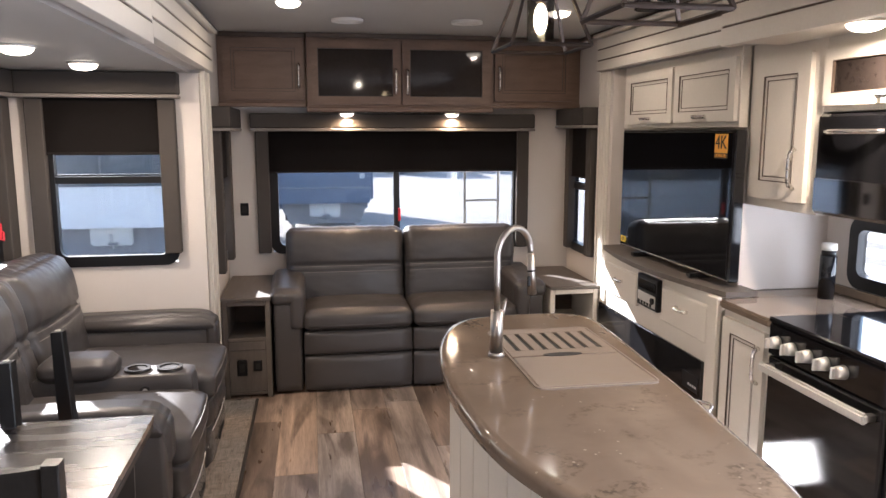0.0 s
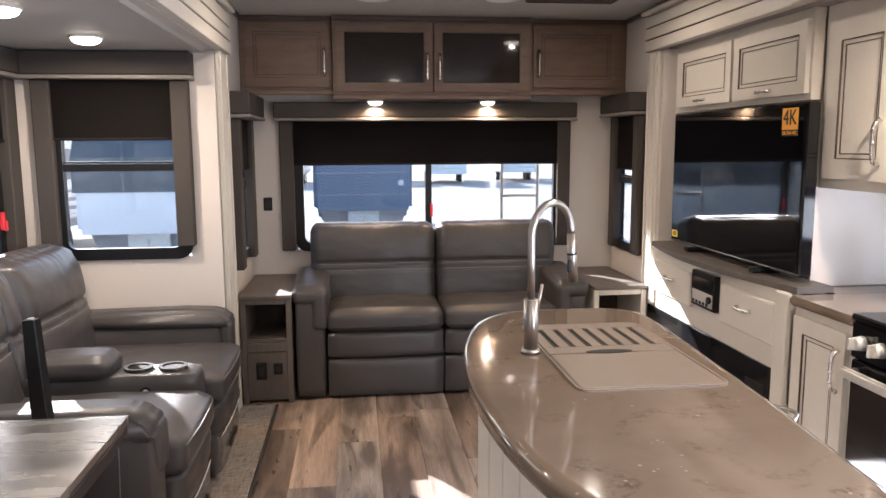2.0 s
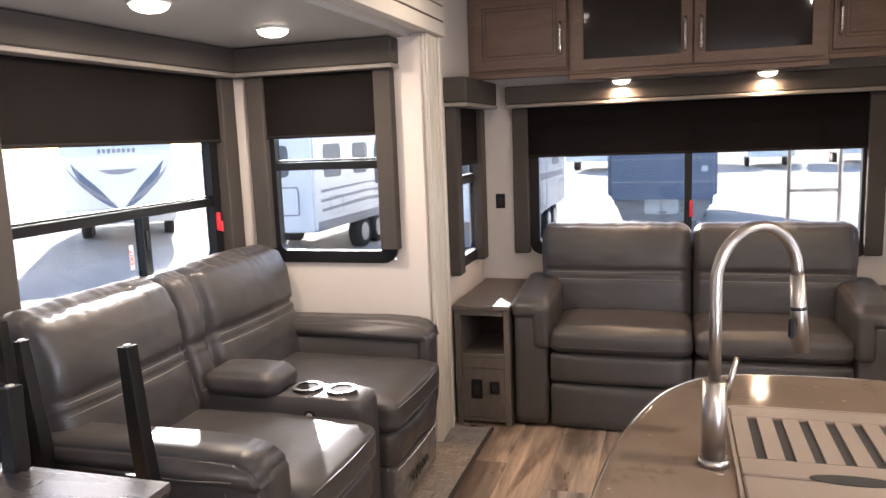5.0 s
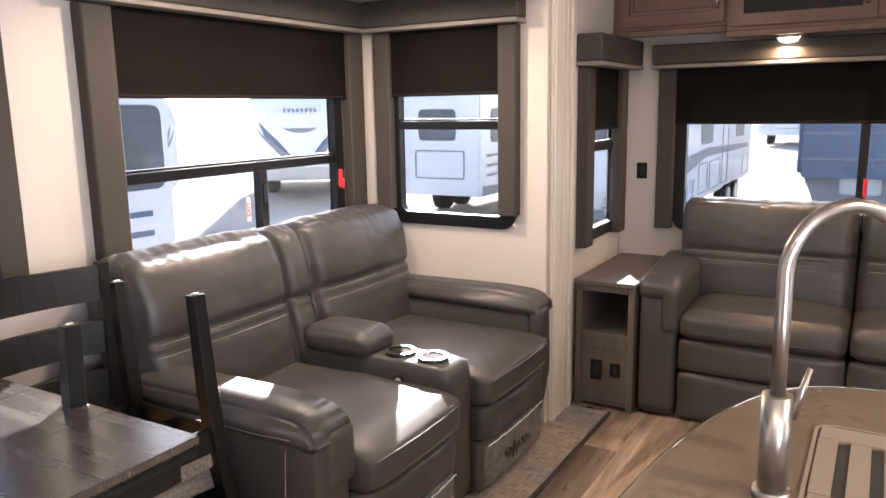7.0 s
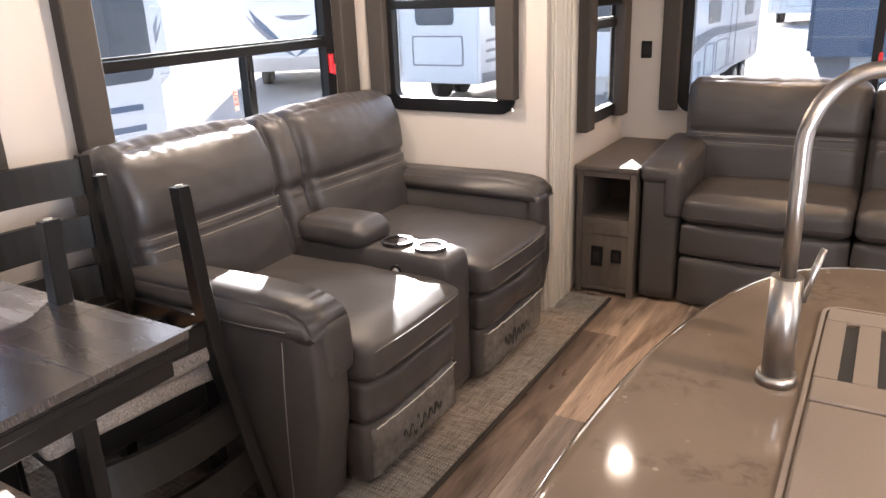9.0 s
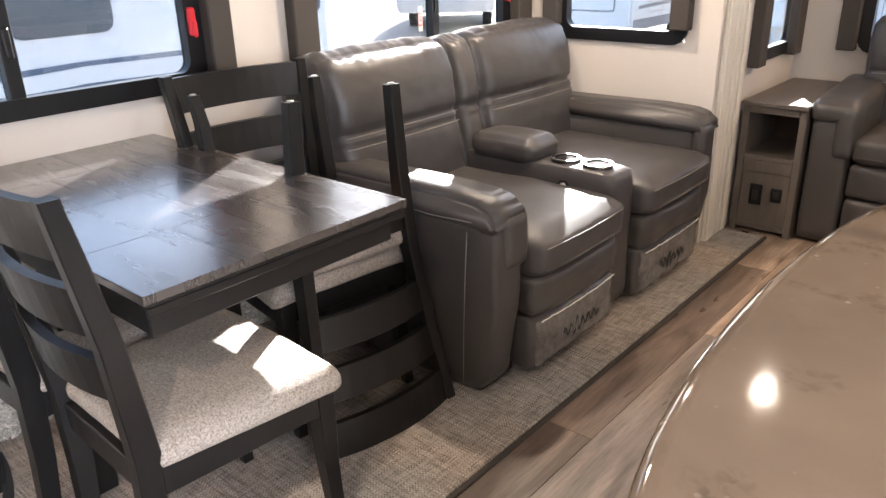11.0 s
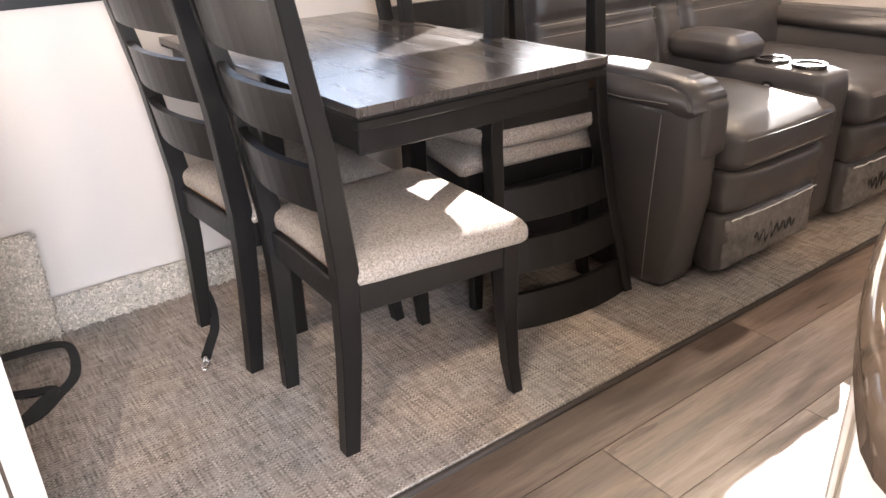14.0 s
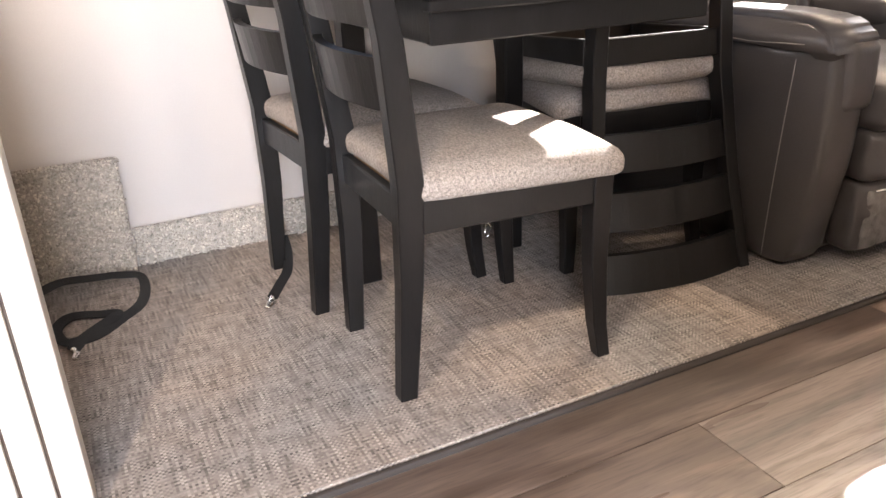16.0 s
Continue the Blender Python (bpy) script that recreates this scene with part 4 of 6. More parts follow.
            pts.append((xf + 0.047, a + 0.16 + 0.22 * q, 0.135 + 0.022 * math.sin(q * 38) * (1.4 if 0.25 < q < 0.45 else 0.8)))
        add_tube(bm, pts, 0.0022, 5)
        part("script", bm, M_PRINT, wrap)
    lean = Matrix.Translation((-0.78, 0, 0.45)) @ Matrix.Rotation(radians(-14), 4, "Y") @ Matrix.Translation((0.78, 0, -0.45))
    cushion("console_back", s, M_LEATHER, (-0.945, -0.745), (cy0 + 0.012, cy1 - 0.012), (0.42, 1.00), r=0.05, puff=(0.030, 0, 0.01), n=40, wrinkle=0.003, seed=11, m=lean, taper=pillow(0, 0.012, 0.29, 0.020, 4.0))
    con = cushion("console", s, M_LEATHER, (-0.76, xf - 0.01), (cy0, cy1), (0.05, 0.565), r=0.022, puff=(0.006, 0.003, 0.004), n=10, wrinkle=0.002, seed=13)
    cushion("console_lid", con, M_LEATHER, (-0.73, -0.43), (cy0 - 0.012, cy1 + 0.012), (0.545, 0.640), r=0.042, puff=(0.008, 0.004, 0.012), n=12, wrinkle=0.005, seed=14)
    for cx in (-0.345, -0.212):
        bm = bmesh.new()
        yc = 3.815
        o = [(cx + 0.056 * math.cos(k * math.pi / 16), yc + 0.056 * math.sin(k * math.pi / 16)) for k in range(32)]
        i = [(cx + 0.041 * math.cos(k * math.pi / 16), yc + 0.041 * math.sin(k * math.pi / 16)) for k in range(32)]
        add_ring(bm, o, i, 2, 0.562, 0.581)
        ring = part("cup_holder", bm, M_RING, con, "chrome-rimmed cup holder")
        # flat black disc paints the shade inside the well; the console is solid
        cyl("cup_well", ring, M_SHADE, (cx, yc, 0.560), (cx, yc, 0.5760), 0.0405, n=28)
    for r, mm in ((0.022, M_BLACK), (0.012, M_KNOB)):
        cyl("power_button", con, mm, (-0.30, cy0 - 0.001, 0.50), (-0.30, cy0 - 0.008 - (0.004 if r < 0.02 else 0), 0.50), r, n=20)


recliner()


# ---- end tables ----
def end_table(x0, x1, material, label):
    t = thing("end_table", label, "end table", ((x0 + x1) / 2, 4.98, 0), group="end tables")
    y0, y1 = 4.985, 5.69
    bx("top", t, M_TAUPE, (x0 - 0.006, x1 + 0.006), (y0 - 0.02, y1), (0.603, 0.625), 0.004)
    for a in (x0, x1 - 0.03):
        bx("side_panel", t, material, (a, a + 0.03), (y0, y1), (0.0, 0.602), 0.002)
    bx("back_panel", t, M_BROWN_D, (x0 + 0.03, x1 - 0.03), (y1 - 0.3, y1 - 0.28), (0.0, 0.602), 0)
    for z in (0.0, 0.335):
        bx("shelf", t, material, (x0 + 0.031, x1 - 0.031), (y0 + 0.002, y1 - 0.302), (z + 0.02, z + 0.04), 0.002)
    bx("top_rail", t, material, (x0 + 0.031, x1 - 0.031), (y0, y0 + 0.02), (0.57, 0.602), 0.002)
    bx("mid_rail", t, material, (x0 + 0.031, x1 - 0.031), (y0, y0 + 0.02), (0.30, 0.354), 0.002)
    bx("lower_panel", t, material, (x0 + 0.031, x1 - 0.031), (y0 + 0.006, y0 + 0.02), (0.041, 0.299), 0.002)
    return t


lt = end_table(-0.125, 0.155, M_TAUPE, "taupe wood end table with an open cubby and outlets")
end_table(1.90, 2.215, M_CREAM, "cream end table with taupe top and an open cubby")


def outlet(x, y, z, axis, w=0.045, h=0.075, label="black wall outlet"):
    o = thing("outlet", label, "outlet", (x, y, z), group="outlets")
    bx("plate", o, M_BLACK, (x - w / 2, x + w / 2), (y - 0.008, y), (z - h / 2, z + h / 2), 0.004)
    bx("insert", o, M_PRINT, (x - w / 4, x + w / 4), (y - 0.011, y - 0.0082), (z - h / 4, z + h / 4), 0.002)


outlet(-0.02, 4.9905, 0.19, 1, 0.058, 0.10, "black outlet on the end table")
outlet(0.072, 4.9905, 0.20, 1, 0.05, 0.065, "black outlet on the end table")
outlet(-0.033, WB - 0.001, 1.077, 1, 0.055, 0.085, "black switch on the rear wall")


# ---- kitchen island ----
def island():
    isl = thing("kitchen_island", "cream panelled kitchen island base", "kitchen island", (1.15, 2.5, 0))
    x0, x1, y0, y1 = 0.915, 1.40, 1.84, 3.10
    bx("body", isl, M_CREAM, (x0, x1), (y0, y1), (0.0, 0.832), 0.003)
    n = 6
    w = (y1 - y0) / n
    for i in range(n):
        bx("side_board", isl, M_CREAM, (x0 - 0.010, x0), (y0 + i * w + 0.004, y0 + (i + 1) * w - 0.004), (0.06, 0.83), 0.003)
    bx("toe_board", isl, M_CREAM, (x0 - 0.012, x0), (y0, y1), (0.0, 0.056), 0.003)
    for i in range(3):
        a = x0 + i * (x1 - x0) / 3
        bx("end_board", isl, M_CREAM, (a + 0.004, a + (x1 - x0) / 3 - 0.004), (y1, y1 + 0.01), (0.0, 0.83), 0.003)
    # worktop: a long bowed slab with a rounded edge
    top = thing("island_worktop", "glossy brown marbled solid-surface island worktop", "worktop", (1.15, 2.5, 0.832))
    key = [(1.00, 1.70), (0.935, 1.775), (0.878, 1.90), (0.832, 2.05), (0.803, 2.25), (0.793, 2.48), (0.806, 2.72), (0.838, 2.92), (0.892, 3.10), (0.965, 3.215), (1.06, 3.268), (1.20, 3.285), (1.36, 3.278), (1.445, 3.235), (1.482, 3.14),
           (1.475, 2.9), (1.455, 2.6), (1.435, 2.3), (1.405, 2.0), (1.375, 1.76), (1.33, 1.69), (1.17, 1.665)]
    loop = []
    m = len(key)
    for i in range(m):
        p = [Vector(key[(i + k) % m]) for k in (-1, 0, 1, 2)]
        for s in range(4):
            t = s / 4
            loop.append(0.5 * (2 * p[1] + (p[2] - p[0]) * t + (2 * p[0] - 5 * p[1] + 4 * p[2] - p[3]) * t * t + (3 * p[1] - p[0] - 3 * p[2] + p[3]) * t ** 3))
    mid = Vector((1.13, 2.48))
    bm = bmesh.new()
    rings = []
    for off, z in ((0.03, 0.833), (0.010, 0.834), (0.002, 0.839), (0.004, 0.850), (0.0, 0.862), (0.0, 0.872), (0.004, 0.880), (0.012, 0.8845), (0.024, 0.886)):
        ring = []
        for i, p in enumerate(loop):
            tn = (loop[(i + 1) % len(loop)] - loop[i - 1]).normalized()
            nn = Vector((-tn.y, tn.x))
            if nn.dot(mid - p) < 0:
                nn = -nn
            q = p + nn * off
            ring.append(bm.verts.new((q.x, q.y, z)))
        rings.append(ring)
    for a, b in zip(rings, rings[1:]):
        for i in range(len(loop)):
            j = (i + 1) % len(loop)
            bm.faces.new((a[i], a[j], b[j], b[i]))
    bm.faces.new(rings[-1])
    bm.faces.new(rings[0][::-1])
    bmesh.ops.recalc_face_normals(bm, faces=bm.faces)
    slab = part("slab", bm, M_COUNTER, top)
    for p in slab.data.polygons:
        p.use_smooth = len(p.vertices) == 4
    # sink cover: a slotted board and a plain board in a shallow rim
    Z = 0.886
    cov = thing("sink_cover", "tan slotted cutting-board cover over the island sink", "sink cover", (1.22, 2.72, Z))
    bm = bmesh.new()
    add_ring(bm, rounded(1.025, 1.395, 2.40, 3.03, 0.03), rounded(1.031, 1.389, 2.406, 3.024, 0.026), 2, Z - 0.002, Z + 0.005)
    part("rim", bm, M_COVER, cov)
    bx("slotted_board_rail", cov, M_COVER, (1.034, 1.386), (2.965, 3.02), (Z - 0.001, Z + 0.006), 0.002)
    bx("slotted_board_rail", cov, M_COVER, (1.034, 1.386), (2.70, 2.765), (Z - 0.001, Z + 0.006), 0.002)
    for i in range(8):
        bx("slotted_board_bar", cov, M_COVER, (1.034 + i * 0.0462, 1.034 + i * 0.0462 + 0.0285), (2.7652, 2.9648), (Z - 0.001, Z + 0.0058), 0.0)
    # black sheet on the worktop paints the shade down in the slots
    bx("slot_depth", cov, M_PRINT, (1.06, 1.37), (2.77, 2.96), (Z + 0.0002, Z + 0.0012), 0)
    bx("plain_board", cov, M_COVER, (1.034, 1.386), (2.409, 2.694), (Z - 0.001, Z + 0.006), 0.003)
    # raised black oval paints the finger notch's shaded hollow; nothing is cut
    bm = bmesh.new()
    add_prism(bm, [(1.20 + 0.065 * math.cos(a * math.pi / 10), 2.703 + 0.018 * math.sin(a * math.pi / 10)) for a in range(20)], 2, Z + 0.0062, Z + 0.0075)
    part("finger_notch", bm, M_PRINT, cov)
    # faucet
    f = thing("faucet", "brushed nickel pull-down gooseneck kitchen faucet", "faucet", (0.991, 2.738, Z))
    fx, fy = 0.991, 2.738
    cyl("base_ring", f, M_STEEL, (fx, fy, Z), (fx, fy, Z + 0.014), 0.0265, 0.0245, 24)
    cyl("body", f, M_STEEL, (fx, fy, Z + 0.014), (fx, fy, Z + 0.150), 0.0198, 0.0198, 24)
    cyl("lever", f, M_STEEL, (fx + 0.018, fy + 0.010, Z + 0.115), (fx + 0.036, fy + 0.022, Z + 0.185), 0.006, 0.004, 12)
    pts = [(fx, fy, Z + 0.15), (fx, fy, Z + 0.25), (fx, fy, Z + 0.318)]
    dx, dy = 0.80, 0.60
    R = 0.086
    for i in range(1, 17):
        a = math.pi - i / 16 * (math.pi + 0.10)
        pts.append((fx + dx * (R + R * math.cos(a)), fy + dy * (R + R * math.cos(a)), Z + 0.318 + R * math.sin(a)))
    tube("neck", f, M_STEEL, pts, 0.0100, 16)
    e = Vector(pts[-1])
    h = cyl("spray_head", f, M_STEEL, e + Vector((0, 0, 0.005)), e + Vector((0.010, 0.007, -0.135)), 0.0120, 0.0152, 20)
    cyl("spray_ring", h, M_BLACK, e + Vector((0.004, 0.003, -0.052)), e + Vector((0.0045, 0.003, -0.058)), 0.0140, n=20)
    bx("spray_button", h, M_BLACK, (e.x - 0.014, e.x - 0.002), (e.y - 0.020, e.y - 0.012), (e.z - 0.105, e.z - 0.07), 0.003)
    # towel ring on the worktop's edge
    tw = thing("towel_ring", "chrome curved towel bar at the worktop edge", "towel bar", (1.43, 2.28, 0.84))
    for z in (0.850, 0.872):
        tube("bar", tw, M_CHROME, [(1.425 + 0.028 * math.sin(math.pi * i / 12), 2.20 + 0.085 * i / 12, z + 0.004) for i in range(13)], 0.005, 8)


island()


# ---- entertainment wall and kitchen run ----
def tv_wall():
    bx("tv_wall_panel", None, M_CREAM, (2.36, 2.40), (3.612, RY1), (0.9, RC), 0.002, kind="structure")
    bx("kitchen_end_panel", None, M_WALL, (2.345, RX), (3.598, 3.6115), (0.872, RC), 0.001, kind="structure")
    c = thing("tv_overhead_cabinet", "cream cabinet with two glazed-edge doors over the television", "cabinet", (2.35, 3.55, 1.62))
    bx("body", c, M_CREAM, (2.30, 2.358), (3.598, 4.86), (1.615, RC - 0.002), 0.002)
    panel_door(c, 0, 2.299, -1, (4.212, 4.785), (1.640, 1.925), M_CREAM, M_GLAZE, (4.50, 1.666, False, 0.10))
    panel_door(c, 0, 2.299, -1, (3.612, 4.188), (1.640, 1.925), M_CREAM, M_GLAZE, (3.90, 1.666, False, 0.10))
    tc = thing("tall_cabinet", "tall cream cabinet with a raised-panel door", "cabinet", (2.36, 3.35, 1.28))
    bx("body", tc, M_CREAM, (2.35, RX - 0.002), (3.105, 3.5965), (1.272, RC - 0.002), 0.003)
    panel_door(tc, 0, 2.349, -1, (3.165, 3.545), (1.312, 1.90), M_CREAM, M_GLAZE, (3.225, 1.447, True, 0.16), rail=0.075)
    # television
    tv = thing("television", "large black flat-screen television with stickers, on the shelf", "television", (2.26, 4.12, 0.89))
    bx("housing", tv, M_GLOSSBLACK, (2.245, 2.30), (3.52, 4.735), (0.925, 1.605), 0.006)
    bx("screen", tv, M_SCREEN, (2.2405, 2.2445), (3.535, 4.72), (0.945, 1.592), 0.001)
    bx("chrome_trim", tv, M_CHROME, (2.242, 2.2448), (3.523, 4.732), (0.930, 0.936), 0.001)
    for y in (3.8, 4.45):
        bx("foot", tv, M_BLACK, (2.20, 2.33), (y - 0.02, y + 0.02), (0.8985, 0.924), 0.004)
    st = bx("sticker", tv, M_ORANGE, (2.2392, 2.2402), (3.575, 3.685), (1.475, 1.585), 0, "orange resolution sticker")
    rot = Matrix(((0, 0, -1, 0), (-1, 0, 0, 0), (0, 1, 0, 0), (0, 0, 0, 1)))
    letters("lettering", "4K", 0.085, M_PRINT, st, Matrix.Translation((2.2385, 3.63, 1.545)) @ rot)
    band = bx("sticker", tv, M_PRINT, (2.2390, 2.2400), (3.575, 3.685), (1.4745, 1.500), 0)
    letters("lettering", "ULTRA HD", 0.020, M_ORANGE, band, Matrix.Translation((2.2384, 3.63, 1.487)) @ rot)
    ys = bx("sticker", tv, M_YELLOW, (2.2392, 2.2402), (4.64, 4.71), (0.95, 0.985), 0, "yellow energy sticker")
    for k in range(3):
        bx("print_bar", ys, M_PRINT, (2.2384, 2.2391), (4.655 + 0.015 * k, 4.664 + 0.015 * k), (0.957, 0.978), 0)
    # console below: bowed shelf top, drawers, fireplace
    k = thing("media_console", "cream media console with drawers and a bowed taupe top", "console", (2.3, 4.15, 0))
    bm = bmesh.new()
    out = [(2.357, 3.46), (2.357, 4.90)] + [(2.205 - 0.085 * math.sin(math.pi * i / 14), 4.90 - (4.90 - 3.46) * i / 14) for i in range(15)]
    add_prism(bm, out, 2, 0.872, 0.897)
    part("top", bm, M_TAUPE, k)
    bx("body", k, M_CREAM, (2.19, 2.357), (3.50, 4.88), (0.0, 0.871), 0.003)
    bx("end_post", k, M_CREAM, (2.165, 2.19), (3.46, 3.545), (0.0, 0.871), 0.004)
    for a, b in ((4.31, 4.77), (3.55, 4.00)):
        d = bx("drawer", k, M_CREAM, (2.168, 2.1895), (a, b), (0.640, 0.815), 0.006)
        pull(d, 0, 2.168, -1, (a + b) / 2, 0.745, False, 0.11)
    fp = thing("electric_fireplace", "glossy black electric fireplace set in the console", "fireplace", (2.17, 4.2, 0.15))
    bx("glass_front", fp, M_GLOSSBLACK, (2.172, 2.1895), (3.575, 4.86), (0.11, 0.545), 0.004)
    bx("control_panel", fp, M_BLACK, (2.170, 2.1718), (3.60, 3.75), (0.38, 0.46), 0.001)
    for i in range(4):
        bx("control_mark", fp, M_WHITEPL, (2.1692, 2.1699), (3.615 + i * 0.022, 3.625 + i * 0.022), (0.40, 0.412), 0)
    # radio in the console
    r = thing("stereo", "small black car-style stereo between the drawers", "stereo", (2.165, 4.15, 0.7))
    bx("body", r, M_BLACK, (2.160, 2.1895), (4.035, 4.275), (0.668, 0.838), 0.004)
    bx("display", r, M_GLOSSBLACK, (2.1575, 2.1598), (4.05, 4.26), (0.765, 0.815), 0.001)
    bx("button_panel", r, M_KNOB, (2.1575, 2.1598), (4.05, 4.26), (0.682, 0.748), 0.001)
    for i in range(5):
        bx("button", r, M_PRINT, (2.1545, 2.1572), (4.09 + i * 0.035, 4.11 + i * 0.035), (0.685, 0.70), 0.001)
    cyl("dial", r, M_BLACK, (2.1575, 4.075, 0.72), (2.147, 4.075, 0.72), 0.017, n=20)


tv_wall()


def kitchen():
    Z = 0.87
    wt = thing("kitchen_worktop", "brown solid-surface kitchen worktop beside the stove", "worktop", (2.3, 3.2, 0.84))
    bx("slab", wt, M_COUNTER, (2.17, RX - 0.002), (3.085, 3.455), (Z - 0.035, Z), 0.008, seg=2)
    bx("slab", wt, M_COUNTER, (2.36, RX - 0.002), (3.4552, 3.5975), (Z - 0.035, Z), 0.001)
    bx("slab", wt, M_COUNTER, (2.17, RX - 0.002), (1.60, 2.455), (Z - 0.035, Z), 0.008, seg=2)
    bx("backsplash", wt, M_COUNTER, (RX - 0.022, RX - 0.002), (2.46, 3.5970), (Z + 0.001, Z + 0.040), 0.004)
    b = thing("base_cabinet", "cream base cabinet with a raised-panel door", "cabinet", (2.2, 3.28, 0), group="base cabinets")
    bx("body", b, M_CREAM, (2.20, RX - 0.03), (3.09, 3.455), (0.0, Z - 0.036), 0.003)
    panel_door(b, 0, 2.199, -1, (3.12, 3.43), (0.12, 0.80), M_CREAM, M_GLAZE, (3.15, 0.66, True, 0.15), rail=0.06)
    b = thing("base_cabinet", "cream base cabinet with drawer front beyond the stove", "cabinet", (2.2, 2.0, 0), group="base cabinets")
    bx("body", b, M_CREAM, (2.20, RX - 0.03), (1.60, 2.45), (0.0, Z - 0.036), 0.003)
    panel_door(b, 0, 2.199, -1, (2.02, 2.43), (0.12, 0.80), M_CREAM, M_GLAZE, (2.40, 0.62, True, 0.15), rail=0.06)
    panel_door(b, 0, 2.199, -1, (1.62, 2.00), (0.12, 0.80), M_CREAM, M_GLAZE, (1.65, 0.62, True, 0.15), rail=0.06)
    # stove
    s = thing("stove", "black glass range with silver knobs and an oven", "stove", (2.3, 2.77, 0))
    y0, y1 = 2.462, 3.08
    bx("body", s, M_BLACK, (2.20, RX - 0.04), (y0, y1), (0.06, 0.86), 0.004)
    bx("cooktop", s, M_GLOSSBLACK, (2.165, RX - 0.04), (y0, y1), (0.862, 0.885), 0.006)
    bx("cooktop_lid_seam", s, M_CHROME, (2.45, 2.452), (y0 + 0.02, y1 - 0.02), (0.8852, 0.886), 0)
    bx("control_panel", s, M_GLOSSBLACK, (2.170, 2.1995), (y0, y1), (0.735, 0.860), 0.006)
    for i in range(5):
        y = 3.02 - i * 0.0925
        kb = cyl("knob", s, M_KNOB, (2.170, y, 0.795), (2.136, y, 0.795), 0.025, 0.021, 24)
        bx("knob_grip", kb, M_KNOB, (2.118, 2.138), (y - 0.005, y + 0.005), (0.774, 0.816), 0.003)
    bx("oven_door", s, M_GLOSSBLACK, (2.172, 2.1995), (y0 + 0.004, y1 - 0.004), (0.20, 0.730), 0.006)
    h = bx("oven_handle", s, M_KNOB, (2.115, 2.140), (y0 + 0.02, y1 - 0.02), (0.675, 0.712), 0.008, "brushed steel oven handle", seg=2)
    for y in (y0 + 0.04, y1 - 0.04):
        bx("bracket", h, M_STEEL, (2.138, 2.173), (y - 0.012, y + 0.012), (0.682, 0.705), 0.003)
    bx("drawer", s, M_BLACK, (2.175, 2.1995), (y0 + 0.004, y1 - 0.004), (0.065, 0.194), 0.005)
    # microwave and cabinet above
    m = thing("microwave", "glossy black over-range microwave", "microwave", (2.36, 2.8, 1.28))
    bx("body", m, M_BLACK, (2.362, RX - 0.01), (2.48, 3.10), (1.278, 1.665), 0.004)
    bx("door", m, M_GLOSSBLACK, (2.328, 2.361), (2.48, 3.10), (1.283, 1.66), 0.010)
    tube("handle", m, M_CHROME, [(2.322 - 0.03 * math.sin(math.pi * i / 10), 3.04 - 0.30 * i / 10, 1.595) for i in range(11)], 0.010, 8)
    bx("mirror_panel", m, M_MIRROR, (2.3255, 2.3278), (2.485, 3.095), (1.295, 1.42), 0.001)
    c = thing("microwave_cabinet", "cream cabinet with a smoked glass lift door", "cabinet", (2.36, 2.8, 1.67))
    bx("body", c, M_CREAM, (2.35, RX - 0.01), (2.48, 3.102), (1.668, RC - 0.002), 0.003)
    panel_door(c, 0, 2.349, -1, (2.50, 3.085), (1.69, 1.90), M_CREAM, M_GLAZE, (2.74, 1.715, False, 0.10), M_DARKGLASS, rail=0.045)
    # black canister with a white cap
    x, y = 2.64, 3.39
    t = thing("tall_canister", "tall black canister with a white cap on the worktop", "canister", (x, y, Z))
    cyl("body", t, M_GLOSSBLACK, (x, y, Z), (x, y, Z + 0.19), 0.034, n=28)
    cyl("neck", t, M_BLACK, (x, y, Z + 0.19), (x, y, Z + 0.215), 0.030, n=24)
    cyl("cap", t, M_WHITEPL, (x, y, Z + 0.215), (x, y, Z + 0.245), 0.032, n=24)


kitchen()


